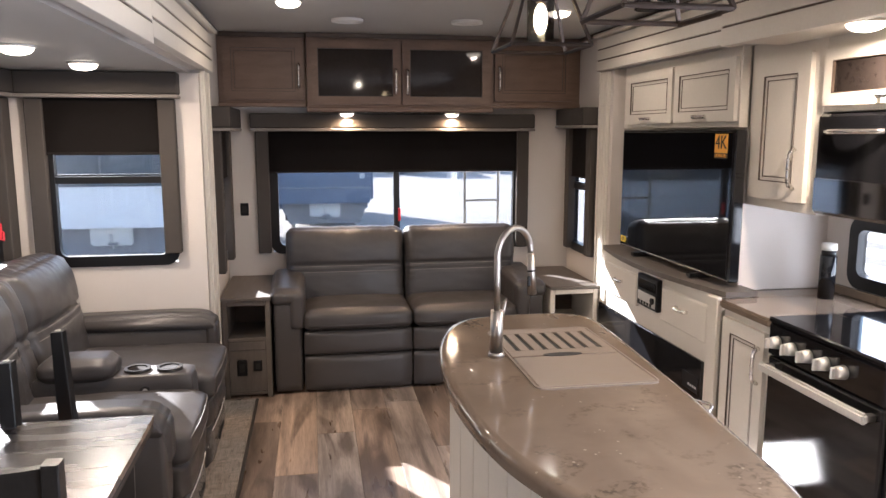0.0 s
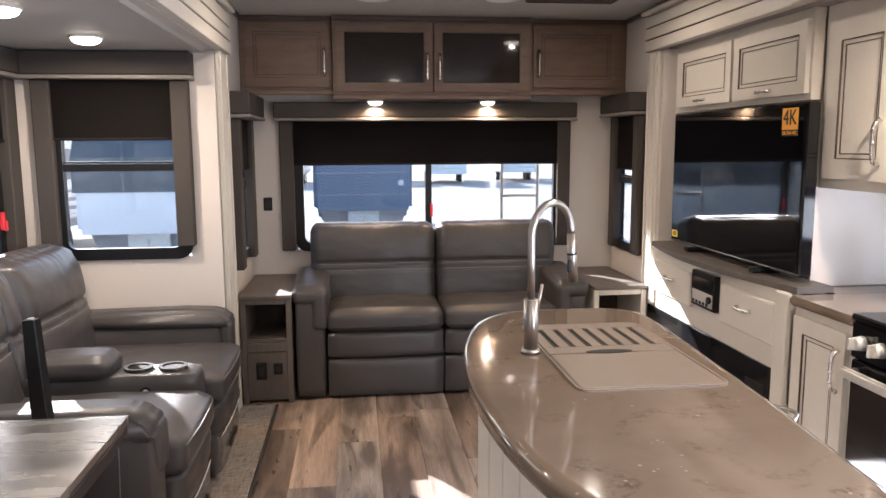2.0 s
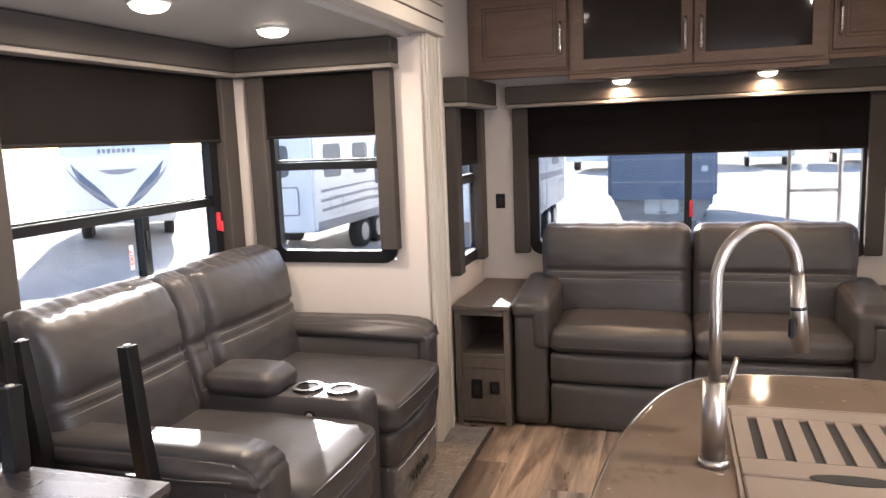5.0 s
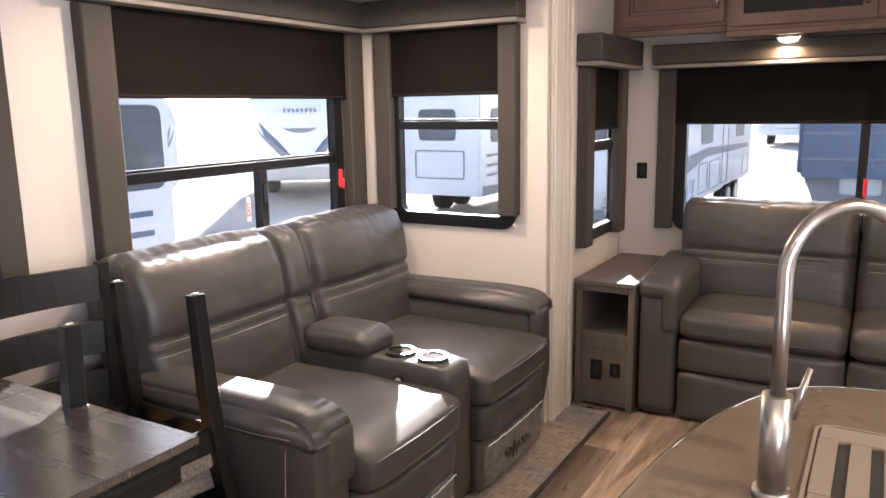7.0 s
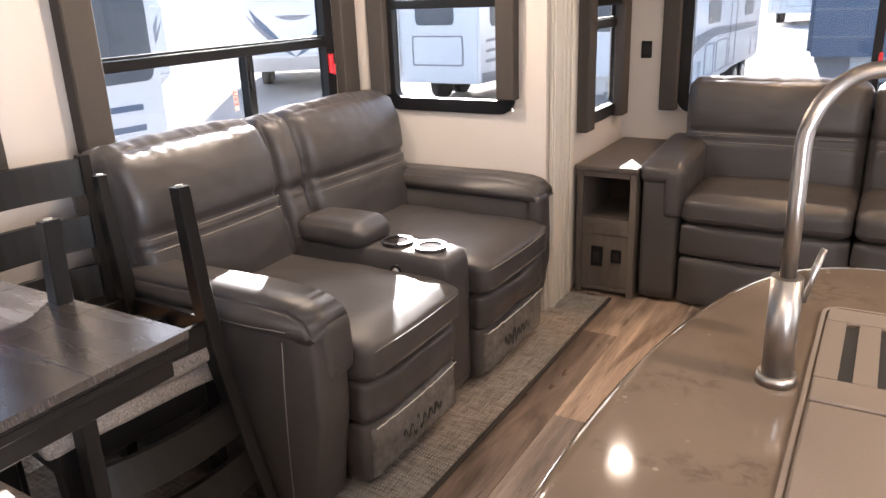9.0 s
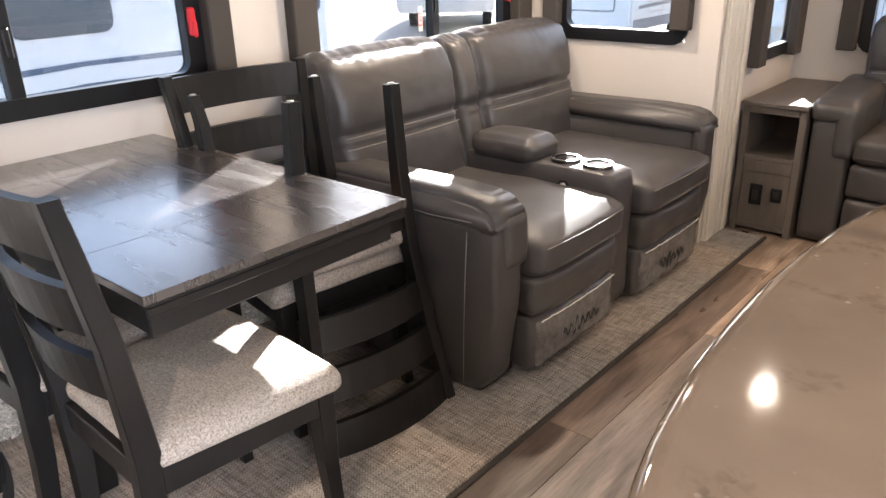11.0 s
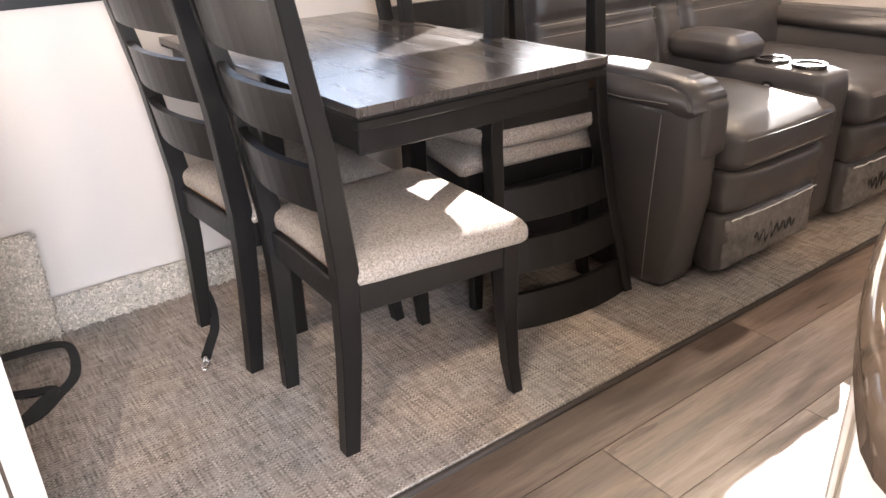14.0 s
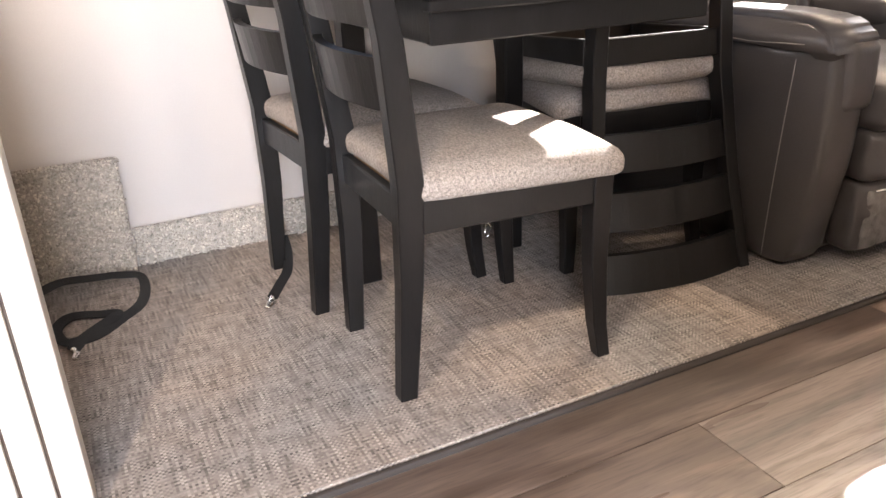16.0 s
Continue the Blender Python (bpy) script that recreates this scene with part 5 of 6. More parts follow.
# ---- pendants over the island ----
def pendant(x, y, z0):
    p = thing("pendant_light", "dark bronze open-frame lantern pendant over the island", "pendant light", (x, y, z0), group="pendant lights")
    a, b, h = 0.125, 0.062, 0.19
    low = [(x + sx * a, y + sy * a, z0) for sx, sy in ((-1, -1), (1, -1), (1, 1), (-1, 1))]
    top = [(x + sx * b, y + sy * b, z0 + h) for sx, sy in ((-1, -1), (1, -1), (1, 1), (-1, 1))]
    for i in range(4):
        for q0, q1 in ((low[i], low[(i + 1) % 4]), (top[i], top[(i + 1) % 4]), (low[i], top[i])):
            bm = bmesh.new()
            add_cyl(bm, q0, q1, 0.0065, n=4)
            part("frame_bar", bm, M_BRONZE, p)
    cyl("stem", p, M_BRONZE, (x, y, z0 + h), (x, y, CEIL - 0.022), 0.006, n=10)
    cyl("canopy", p, M_BRONZE, (x, y, CEIL - 0.022), (x, y, CEIL - 0.001), 0.055, 0.06, 24)
    cyl("top_plate", p, M_BRONZE, (x, y, z0 + h - 0.005), (x, y, z0 + h + 0.005), 0.06, n=4)
    cyl("socket", p, M_BRONZE, (x, y, z0 + h - 0.05), (x, y, z0 + h), 0.018, n=16)
    bm = bmesh.new()
    o = [(x + 0.043 * math.cos(k * math.pi / 14), y + 0.043 * math.sin(k * math.pi / 14)) for k in range(28)]
    i = [(x + 0.041 * math.cos(k * math.pi / 14), y + 0.041 * math.sin(k * math.pi / 14)) for k in range(28)]
    add_ring(bm, o, i, 2, z0 + 0.012, z0 + h - 0.03)
    g = part("glass_chimney", bm, M_GLASS, p, "clear glass cylinder")
    g.visible_shadow = False
    bm = bmesh.new()
    bmesh.ops.create_uvsphere(bm, u_segments=16, v_segments=10, radius=1, matrix=Matrix.Translation((x, y, z0 + h - 0.10)) @ Matrix.Diagonal((0.022, 0.022, 0.048, 1)))
    part("bulb", bm, M_BULB, p, "glowing filament bulb", smooth=True)
    ld = bpy.data.lights.new("bulb_light", "POINT")
    ld.energy, ld.color, ld.shadow_soft_size = 1.2, (1.0, 0.76, 0.5), 0.02
    lo = new("bulb_light", ld)
    lo.location = (x, y, z0 + h - 0.10)


pendant(1.15, 2.85, 1.855)
pendant(1.20, 2.14, 1.855)


# ---- dining set ----
def table():
    t = thing("dining_table", "dark espresso plank-top dining table against the wall", "dining table", (-0.55, 2.31, 0.012))
    x0, x1, y0, y1, z = SX + 0.004, -0.035, 1.995, 2.635, 0.797
    # top of butted boards with fine joints
    nx = [x0, -0.86, -0.58, -0.30, x1]
    for i in range(4):
        ny = [y0, y0 + 0.21, y0 + 0.43, y1] if i % 2 else [y0, y0 + 0.32, y1]
        for a, b in zip(ny, ny[1:]):
            bx("board", t, M_TABLE, (nx[i] + 0.0002, nx[i + 1] - 0.0002), (a + 0.0002, b - 0.0002), (z - 0.018, z), 0.0010)
    bx("core", t, M_DARKWOOD, (x0 + 0.002, x1 - 0.002), (y0 + 0.002, y1 - 0.002), (z - 0.024, z - 0.004), 0.001)
    bx("edge_band", t, M_DARKWOOD, (x1 - 0.03, x1 - 0.003), (y0 + 0.004, y1 - 0.004), (z - 0.045, z - 0.025), 0.003)
    for ys in ((y0 + 0.025, y0 + 0.043), (y1 - 0.043, y1 - 0.025)):
        bx("apron", t, M_DARKWOOD, (x0 + 0.02, x1 - 0.05), ys, (z - 0.10, z - 0.0245), 0.003)
    bx("apron", t, M_DARKWOOD, (x1 - 0.055, x1 - 0.034), (y0 + 0.02, y1 - 0.02), (z - 0.10, z - 0.0455), 0.003)
    bx("wall_bracket", t, M_DARKWOOD, (x0, x0 + 0.03), (y0 + 0.05, y1 - 0.05), (z - 0.10, z - 0.0245), 0.003)
    for yy in (y0 + 0.10, y1 - 0.10):
        bx("leg", t, M_DARKWOOD, (-0.70, -0.645), (yy - 0.028, yy + 0.028), (0.012, z - 0.0245), 0.004)


M_TABLE = mat("table_top", (0.036, 0.030, 0.0275), 0.25, vary=0.22, scale=3, fine=45, stretch=(1, 7, 1), bump=0.16, spec=0.7, coat=0.75, random_tone=0.14, rough_vary=0.35)
M_TABLE.node_tree.nodes["Principled BSDF"].inputs["Coat Roughness"].default_value = 0.2
table()


def chair_post(bm, side):
    """A back post: floor to seat to raked top, widening outward as it climbs."""
    key = [(0.0, 0.160, -0.205, 0.036, 0.036), (0.25, 0.172, -0.190, 0.038, 0.046), (0.45, 0.183, -0.187, 0.038, 0.052), (0.70, 0.203, -0.215, 0.036, 0.044), (0.98, 0.226, -0.268, 0.032, 0.034)]
    rings = []
    for z, x, y, w, d in key:
        c = [(side * x - w / 2, y - d / 2), (side * x + w / 2, y - d / 2), (side * x + w / 2, y + d / 2), (side * x - w / 2, y + d / 2)]
        rings.append([bm.verts.new((a, b, z)) for a, b in c])
    for r0, r1 in zip(rings, rings[1:]):
        for i in range(4):
            bm.faces.new((r0[i], r0[(i + 1) % 4], r1[(i + 1) % 4], r1[i]))
    bm.faces.new(rings[0][::-1])
    bm.faces.new(rings[-1])
    bmesh.ops.bevel(bm, geom=[e for e in bm.edges if abs(e.verts[0].co.z - e.verts[1].co.z) > 0.1], offset=0.0025, segments=1, affect="EDGES")


def chair():
    c = thing("dining_chair", "dark espresso ladder-back dining chair with an oatmeal fabric seat", "chair", (0, 0, 0), group="dining chairs")
    for s in (-1, 1):
        bm = bmesh.new()
        chair_post(bm, s)
        part("back_leg", bm, M_DARKWOOD, c, local=True)
    for s in (-1, 1):
        bm = bmesh.new()
        rings = []
        for z, x, y, w in ((0.0, 0.205, 0.232, 0.030), (0.08, 0.198, 0.222, 0.034), (0.22, 0.196, 0.212, 0.040), (0.42, 0.20, 0.208, 0.046)):
            rings.append([bm.verts.new((s * x + a * w / 2, y + b * w / 2, z)) for a, b in ((-1, -1), (1, -1), (1, 1), (-1, 1))])
        for r0, r1 in zip(rings, rings[1:]):
            for i in range(4):
                bm.faces.new((r0[i], r0[(i + 1) % 4], r1[(i + 1) % 4], r1[i]))
        bm.faces.new(rings[0][::-1])
        bm.faces.new(rings[-1])
        bmesh.ops.bevel(bm, geom=[e for e in bm.edges if abs(e.verts[0].co.z - e.verts[1].co.z) > 0.05], offset=0.0025, segments=1, affect="EDGES")
        part("front_leg", bm, M_DARKWOOD, c, local=True)
    for s in (-1, 1):
        for x, y in ((0.160, -0.205), (0.205, 0.232)):
            cyl("foot_glide", c, M_KNOB, (s * x, y, -0.004), (s * x, y, 0.0), 0.009, n=12, local=True)
    # seat rails
    for s in (-1, 1):
        m = Matrix.Translation((s * 0.199, 0.01, 0)) @ Matrix.Rotation(radians(s * -3.0), 4, "Z")
        bx("side_rail", c, M_DARKWOOD, (-0.011, 0.011), (-0.178, 0.178), (0.355, 0.420), 0.003, local=True, m=m)
    bx("front_rail", c, M_DARKWOOD, (-0.18, 0.18), (0.205, 0.227), (0.355, 0.420), 0.003, local=True)
    bx("back_rail", c, M_DARKWOOD, (-0.165, 0.165), (-0.198, -0.176), (0.355, 0.420), 0.003, local=True)

    def splay(p, u):
        k = (p.y + 0.21) / 0.42
        return Vector((p.x * (0.80 + 0.20 * k), p.y, p.z - 0.010 * abs(u.x) ** 3))
    cushion("seat", c, M_LINEN, (-0.252, 0.252), (-0.215, 0.215), (-0.028, 0.028), "oatmeal woven fabric seat pad", True, r=0.024, puff=(0, 0, 0.014), n=16, wrinkle=0.002, taper=splay, m=Matrix.Translation((0, 0.028, 0.447)))
    bx("seat_base", c, M_PLY, (-0.17, 0.17), (-0.172, 0.20), (0.404, 0.416), 0.002, "tan plywood seat base", True)
    bx("corner_brace", c, M_DARKWOOD, (-0.19, 0.19), (0.02, 0.05), (0.385, 0.4035), 0.002, "", True)
    # three bowed slats
    for z0, z1 in ((0.872, 0.972), (0.722, 0.815), (0.580, 0.672)):
        bm = bmesh.new()
        n = 10
        zm = (z0 + z1) / 2
        half = 0.188 + (zm - 0.45) * 0.072
        yc = -0.187 - 0.05 * max(0, (zm - 0.45) / 0.53) - 0.03 * max(0, (zm - 0.45) / 0.53) ** 2
        rake = -0.16
        grid = []
        for i in range(n + 1):
            u = i / n * 2 - 1
            yy = yc - 0.035 * (1 - u * u)
            grid.append([bm.verts.new((u * half, yy + d + (z - zm) * rake, z)) for d, z in ((-0.010, z0), (0.010, z0), (0.010, z1), (-0.010, z1))])
        for a, b in zip(grid, grid[1:]):
            for k in range(4):
                bm.faces.new((a[k], a[(k + 1) % 4], b[(k + 1) % 4], b[k]))
        bm.faces.new(grid[0][::-1])
        bm.faces.new(grid[-1])
        bmesh.ops.recalc_face_normals(bm, faces=bm.faces)
        part("slat", bm, M_DARKWOOD, c, local=True)
    return c


FL = 0.012
first = chair()
first.matrix_basis = pose(-0.275, 2.165, FL, 0, 0, -2)
second = copy_thing(first, pose(-0.735, 2.118, FL, 0, 0, 3))
third = copy_thing(first, pose(-0.650, 2.80, FL, 0, 0, -96))
tagged(third, "dark espresso ladder-back dining chair pushed under the table end")
fourth = copy_thing(first, pose(-0.560, 2.803, 0.492, 0, -4, -6) @ pose(0, 0, 0.47, 180, 0, -90))
tagged(fourth, "upturned espresso dining chair stacked on another seat, legs up")


# ---- carpet offcuts and straps ----
def offcut(ys, z1, x1, seed, label):
    t = thing("carpet_offcut", label, "carpet", (SX + 0.003, ys[0], FL), group="carpet offcuts")
    slab = cushion("backing", t, M_CARPETCUT, (SX + 0.003, x1), ys, (FL, z1), r=0.008, n=20, wrinkle=0.003, seed=seed)
    # looped tufts over the face and the top edge
    rnd = random.Random(int(seed))
    verts, faces = [], []
    count = int((ys[1] - ys[0]) * (z1 - FL) * 26000)
    for i in range(count):
        y, z = rnd.uniform(*ys), rnd.uniform(FL, z1)
        x = x1 - 0.003
        if rnd.random() < 0.18:
            z, x = z1 - 0.003, rnd.uniform(SX + 0.008, x1)
        d = Vector((1.0, rnd.uniform(-0.9, 0.9), rnd.uniform(-0.6, 0.9))).normalized() * rnd.uniform(0.006, 0.012)
        w = rnd.uniform(0.0025, 0.0042)
        k = len(verts)
        a, b2 = d.orthogonal().normalized() * w, d.cross(d.orthogonal()).normalized() * w
        o = Vector((x, y, z)) - root_base(t)
        verts += [o + a, o + b2, o - a, o - b2, o + d + a * 0.7, o + d + b2 * 0.7, o + d - a * 0.7, o + d - b2 * 0.7, o + d * 1.3]
        for j in range(4):
            faces += [(k + j, k + (j + 1) % 4, k + 4 + (j + 1) % 4, k + 4 + j), (k + 4 + j, k + 4 + (j + 1) % 4, k + 8)]
    me = bpy.data.meshes.new("shag")
    me.from_pydata(verts, [], faces)
    me.materials.append(M_TUFT)
    for p in me.polygons:
        p.use_smooth = True
    ob = new("shag", me)
    ob.parent = t
    tagged(ob, kind="stuff")


M_TUFT = mat("carpet_tuft", (0.57, 0.52, 0.45), 0.95, vary=0.3, scale=30, fine=200, bump=0.2)
tn, tl = M_TUFT.node_tree.nodes, M_TUFT.node_tree.links
geo, hue = tn.new("ShaderNodeNewGeometry"), tn.new("ShaderNodeHueSaturation")
rng = tn.new("ShaderNodeMapRange")
rng.inputs[3].default_value, rng.inputs[4].default_value = 0.55, 1.25
tl.new(geo.outputs["Random Per Island"], rng.inputs[0])
tl.new(rng.outputs[0], hue.inputs["Value"])
tl.new(tn["Principled BSDF"].inputs["Base Color"].links[0].from_socket, hue.inputs["Color"])
tl.new(hue.outputs[0], tn["Principled BSDF"].inputs["Base Color"])
offcut((1.56, 3.0), 0.125, SX + 0.022, 2.0, "strip of beige shag carpet along the wall base")
offcut((1.305, 1.555), 0.335, SX + 0.038, 6.0, "square offcut of beige shag carpet against the wall")


def strap(name, pts, label, clip):
    s = thing(name, label, "strap", pts[0])
    bm = bmesh.new()
    n = len(pts)
    sm = []
    for i in range(n - 1):
        p = [Vector(pts[max(0, min(n - 1, i + k))]) for k in (-1, 0, 1, 2)]
        for q in range(8):
            t = q / 8
            sm.append(0.5 * (2 * p[1] + (p[2] - p[0]) * t + (2 * p[0] - 5 * p[1] + 4 * p[2] - p[3]) * t * t + (3 * p[1] - p[0] - 3 * p[2] + p[3]) * t ** 3))
    sm.append(Vector(pts[-1]))
    prev = None
    for i, p in enumerate(sm):
        tn = (sm[min(i + 1, len(sm) - 1)] - sm[max(0, i - 1)]).normalized()
        side = tn.cross(Vector((0.3, 0.2, 0.9))).normalized()
        w = side * 0.013
        o = Vector((0, 0, 0.0015))
        ring = [bm.verts.new(p - w - o), bm.verts.new(p + w - o), bm.verts.new(p + w + o), bm.verts.new(p - w + o)]
        if prev:
            for k in range(4):
                bm.faces.new((prev[k], prev[(k + 1) % 4], ring[(k + 1) % 4], ring[k]))
        else:
            bm.faces.new(ring[::-1])
        prev = ring
    bm.faces.new(prev)
    bmesh.ops.recalc_face_normals(bm, faces=bm.faces)
    part("webbing", bm, M_STRAP, s)
    e = Vector(pts[-1])
    d = Vector(clip)
    c = tube("snap_hook", s, M_CHROME, [e + d * 0.2 + Vector((0, 0, 0.004)), e + d * 0.5 + Vector((0.008, 0.008, 0.006)), e + d * 0.9 + Vector((0.010, -0.004, 0.006)), e + d + Vector((0, -0.01, 0.006)), e + d * 0.8 + Vector((-0.010, -0.004, 0.006)), e + d * 0.4 + Vector((-0.006, 0, 0.006))], 0.004, 8)
    cyl("swivel", c, M_CHROME, e + d * 0.05 + Vector((0, 0, 0.004)), e + d * 0.25 + Vector((0, 0, 0.005)), 0.007, n=10)


strap("chair_strap", [(-0.95, 1.945, 0.075), (-0.90, 1.94, 0.045), (-0.83, 1.915, 0.018), (-0.76, 1.875, 0.016), (-0.69, 1.835, 0.016)], "black webbing strap with a metal snap hook on the floor", (0.055, -0.02, 0))
strap("chair_strap", [(-0.84, 1.315, 0.10), (-0.94, 1.36, 0.075), (-0.99, 1.43, 0.05), (-1.02, 1.50, 0.03), (-1.00, 1.55, 0.024), (-0.92, 1.553, 0.018), (-0.83, 1.53, 0.016), (-0.77, 1.48, 0.016), (-0.71, 1.42, 0.018), (-0.70, 1.355, 0.022), (-0.77, 1.335, 0.026), (-0.83, 1.37, 0.024), (-0.81, 1.44, 0.022), (-0.79, 1.475, 0.024), (-0.75, 1.44, 0.024), (-0.70, 1.39, 0.022), (-0.66, 1.365, 0.018)], "coiled black webbing strap with a metal snap hook", (0.05, 0.01, 0))
strap("chair_strap", [(-0.66, 2.46, 0.36), (-0.655, 2.45, 0.22), (-0.65, 2.45, 0.12)], "black webbing strap hanging under the table with a hook", (0.0, 0.0, -0.06))

# grooved end panel of the slide-out opening
ep = thing("slide_end_panel", "cream upright panel with dark grooves at the slide-out's end", "panel", (-0.10, 1.3, 0), kind="structure")
for i in range(3):
    bx("board", ep, M_CREAM, (-0.148, -0.06), (1.376 - 0.05 * (i + 1) + 0.006, 1.376 - 0.05 * i), (0.013, LC - 0.006), 0.002)
bx("groove_backing", ep, M_GLAZE, (-0.149, -0.072), (1.22, 1.370), (0.013, LC - 0.008), 0)


# ---- outside ----
M_LOT = mat("gravel_lot", (0.40, 0.385, 0.365), 0.9, vary=0.16, scale=0.4, fine=30, bump=0.4)
M_RVWHITE = mat("trailer_gelcoat", (0.86, 0.86, 0.86), 0.3, vary=0.03, scale=0.5, bump=0.0)
M_RVGREY = mat("trailer_graphics", (0.30, 0.30, 0.315), 0.4, vary=0.1, scale=1)
M_RVBLUE = mat("trailer_blue", (0.15, 0.19, 0.26), 0.65, vary=0.06, scale=0.6, fine=2, bump=0.0)
M_RVGLASS = mat("trailer_window", (0.11, 0.122, 0.135), 0.3, vary=0.1, bump=0.0)
M_TYRE = mat("tyre", (0.02, 0.02, 0.02), 0.85, vary=0.1)
GROUND = -1.05
bx("ground", None, M_LOT, (-400, 400), (-400, 400), (GROUND - 0.2, GROUND), 0, kind="structure")


def trailer(x, y, rz, length, width=2.5, height=3.1, stripe=M_RVGREY, wins=4, label="white travel trailer parked on the lot", wide=False, graphic=True, axle=0.0):
    t = thing("travel_trailer", label, "trailer", (x, y, GROUND), group="parked trailers", rz=rz)
    w, h, L = width / 2, height, length / 2
    bm = bmesh.new()
    prof = [(-L, 0.65), (L - 0.5, 0.65), (L, 1.05), (L, h - 0.7), (L - 0.25, h - 0.25), (L - 0.8, h), (-L + 0.1, h), (-L, h - 0.1)]
    add_prism(bm, prof, 1, -w, w)
    bmesh.ops.bevel(bm, geom=bm.edges[:], offset=0.05, segments=2, affect="EDGES")
    part("body", bm, M_RVWHITE, t, local=True)
    for s in (-1, 1):
        yy = (s * w, s * (w + 0.012))
        for i in range(wins):
            cx = -L + length * (i + 0.6) / (wins + 0.6)
            bm = bmesh.new()
            add_prism(bm, rounded(cx - 0.42, cx + 0.42, 1.75, 2.45, 0.1, 3), 1, *sorted(yy))
            part("window", bm, M_RVGLASS, t, local=True)
        for k in range(3):
            bm = bmesh.new()
            z = 1.05 + 0.2 * k
            pts = [(-L + 0.3, z), (-L / 3, z + 0.05), (L / 3, z - 0.08), (L - 0.4, z + 0.28), (L - 0.45, z + 0.36), (L / 3, z + 0.02), (-L / 3, z + 0.13 - 0.02 * k), (-L + 0.3, z + 0.06)]
            add_prism(bm, pts, 1, *sorted((s * w, s * (w + 0.006))))
            part("stripe", bm, stripe, t, local=True)
        for cx in (axle - 0.5, axle + 0.4):
            wl = cyl("wheel", t, M_TYRE, (cx, s * (w - 0.28), 0.36), (cx, s * (w - 0.02), 0.36), 0.36, n=24, local=True)
            cyl("rim", wl, M_KNOB, (cx, s * (w - 0.03), 0.36), (cx, s * (w + 0.004), 0.36), 0.21, n=20, local=True)
    # rear end: window, hatch frame and ladder
    bm = bmesh.new()
    add_prism(bm, rounded(-0.7, 0.2, 1.8, 2.45, 0.1, 3), 0, -L - 0.012, -L)
    part("window", bm, M_RVGLASS, t, local=True)
    bm = bmesh.new()
    add_ring(bm, rounded(-0.9, 0.3, 1.0, 1.6, 0.06, 3), rounded(-0.87, 0.27, 1.03, 1.57, 0.05, 3), 0, -L - 0.015, -L)
    part("hatch", bm, stripe, t, local=True)
    for yy in (0.55, 0.95):
        cyl("ladder_rail", t, M_KNOB, (-L - 0.08, yy, 0.8), (-L - 0.08, yy, h + 0.1), 0.018, n=8, local=True)
    for k in range(7):
        cyl("ladder_rung", t, M_KNOB, (-L - 0.08, 0.55, 1.0 + 0.3 * k), (-L - 0.08, 0.95, 1.0 + 0.3 * k), 0.014, n=8, local=True)
    # skirt, door, hatches, roof unit
    for sd in (-1, 1):
        yy = sorted((sd * w, sd * (w + 0.010)))
        bx("skirt", t, stripe, (-L + 0.1, L - 1.0), yy, (0.66, 0.86), 0.003, local=True)
        bm = bmesh.new()
        add_ring(bm, rounded(L * 0.35, L * 0.35 + 0.72, 0.9, 2.75, 0.08, 3), rounded(L * 0.35 + 0.03, L * 0.35 + 0.69, 0.93, 2.72, 0.06, 3), 1, *yy)
        part("door", bm, M_KNOB, t, local=True)
        for hx in (-L * 0.75, -L * 0.1, L * 0.68):
            bm = bmesh.new()
            add_ring(bm, rounded(hx - 0.32, hx + 0.32, 0.95, 1.35, 0.04, 2), rounded(hx - 0.30, hx + 0.30, 0.97, 1.33, 0.03, 2), 1, *yy)
            part("hatch", bm, M_KNOB, t, local=True)
    bx("roof_unit", t, M_RVWHITE, (-0.5, 0.5), (-0.35, 0.35), (h, h + 0.28), 0.06, local=True)
    # front graphic: crescents down both edges and a shallow smile between them
    def crescent(cx, cz, r, a0, a1, fat, mat_, d):
        bm = bmesh.new()
        n = 14
        out, inn = [], []
        for i in range(n + 1):
            a = radians(a0 + (a1 - a0) * i / n)
            k = fat * math.sin(math.pi * (i + 0.15) / (n + 0.3))
            out.append((cx + r * math.cos(a), cz + r * math.sin(a)))
            inn.append((cx + (r - k) * math.cos(a), cz + (r - k) * math.sin(a)))
        add_prism(bm, out + inn[::-1], 0, L - 0.5, d)
        part("front_stroke", bm, mat_, t, local=True)
    if graphic:
        for sd in (-1, 1):
            crescent(sd * -0.55, 2.55, 1.62, 270 + sd * 78, 270 + sd * 20, 0.22, stripe, L + 0.006)
            crescent(sd * -0.35, 2.75, 1.62, 270 + sd * 66, 270 + sd * 16, 0.10, M_RVGREY, L + 0.010)
        crescent(0, 2.75, 0.85, 238, 302, 0.13, M_RVGREY, L + 0.012)
        for k in range(8):
            bx("front_mark", t, M_RVGREY, (L - 0.4, L + 0.008), (-0.42 + 0.11 * k, -0.35 + 0.11 * k), (2.42, 2.52), 0, local=True)
    if wide:
        for sd in (-1, 1):
            bm = bmesh.new()
            add_prism(bm, rounded(-L + 0.12, -L + 1.75, 1.72, 2.55, 0.1, 3), 1, *sorted((sd * (w + 0.001), sd * (w + 0.016))))
            part("window", bm, M_RVGLASS, t, local=True)
    return t


trailer(-7.3, 19.6, 90, 8.5, wins=5, axle=-1.2)
trailer(-6.5, 3.0, -90, 8.0, stripe=M_RVBLUE, wide=True)
trailer(-14.5, 20.0, -52, 8.5, stripe=M_RVBLUE)
trailer(-15.0, 10.5, 12, 7.5)
trailer(-22.0, 9.0, 20, 8.0)
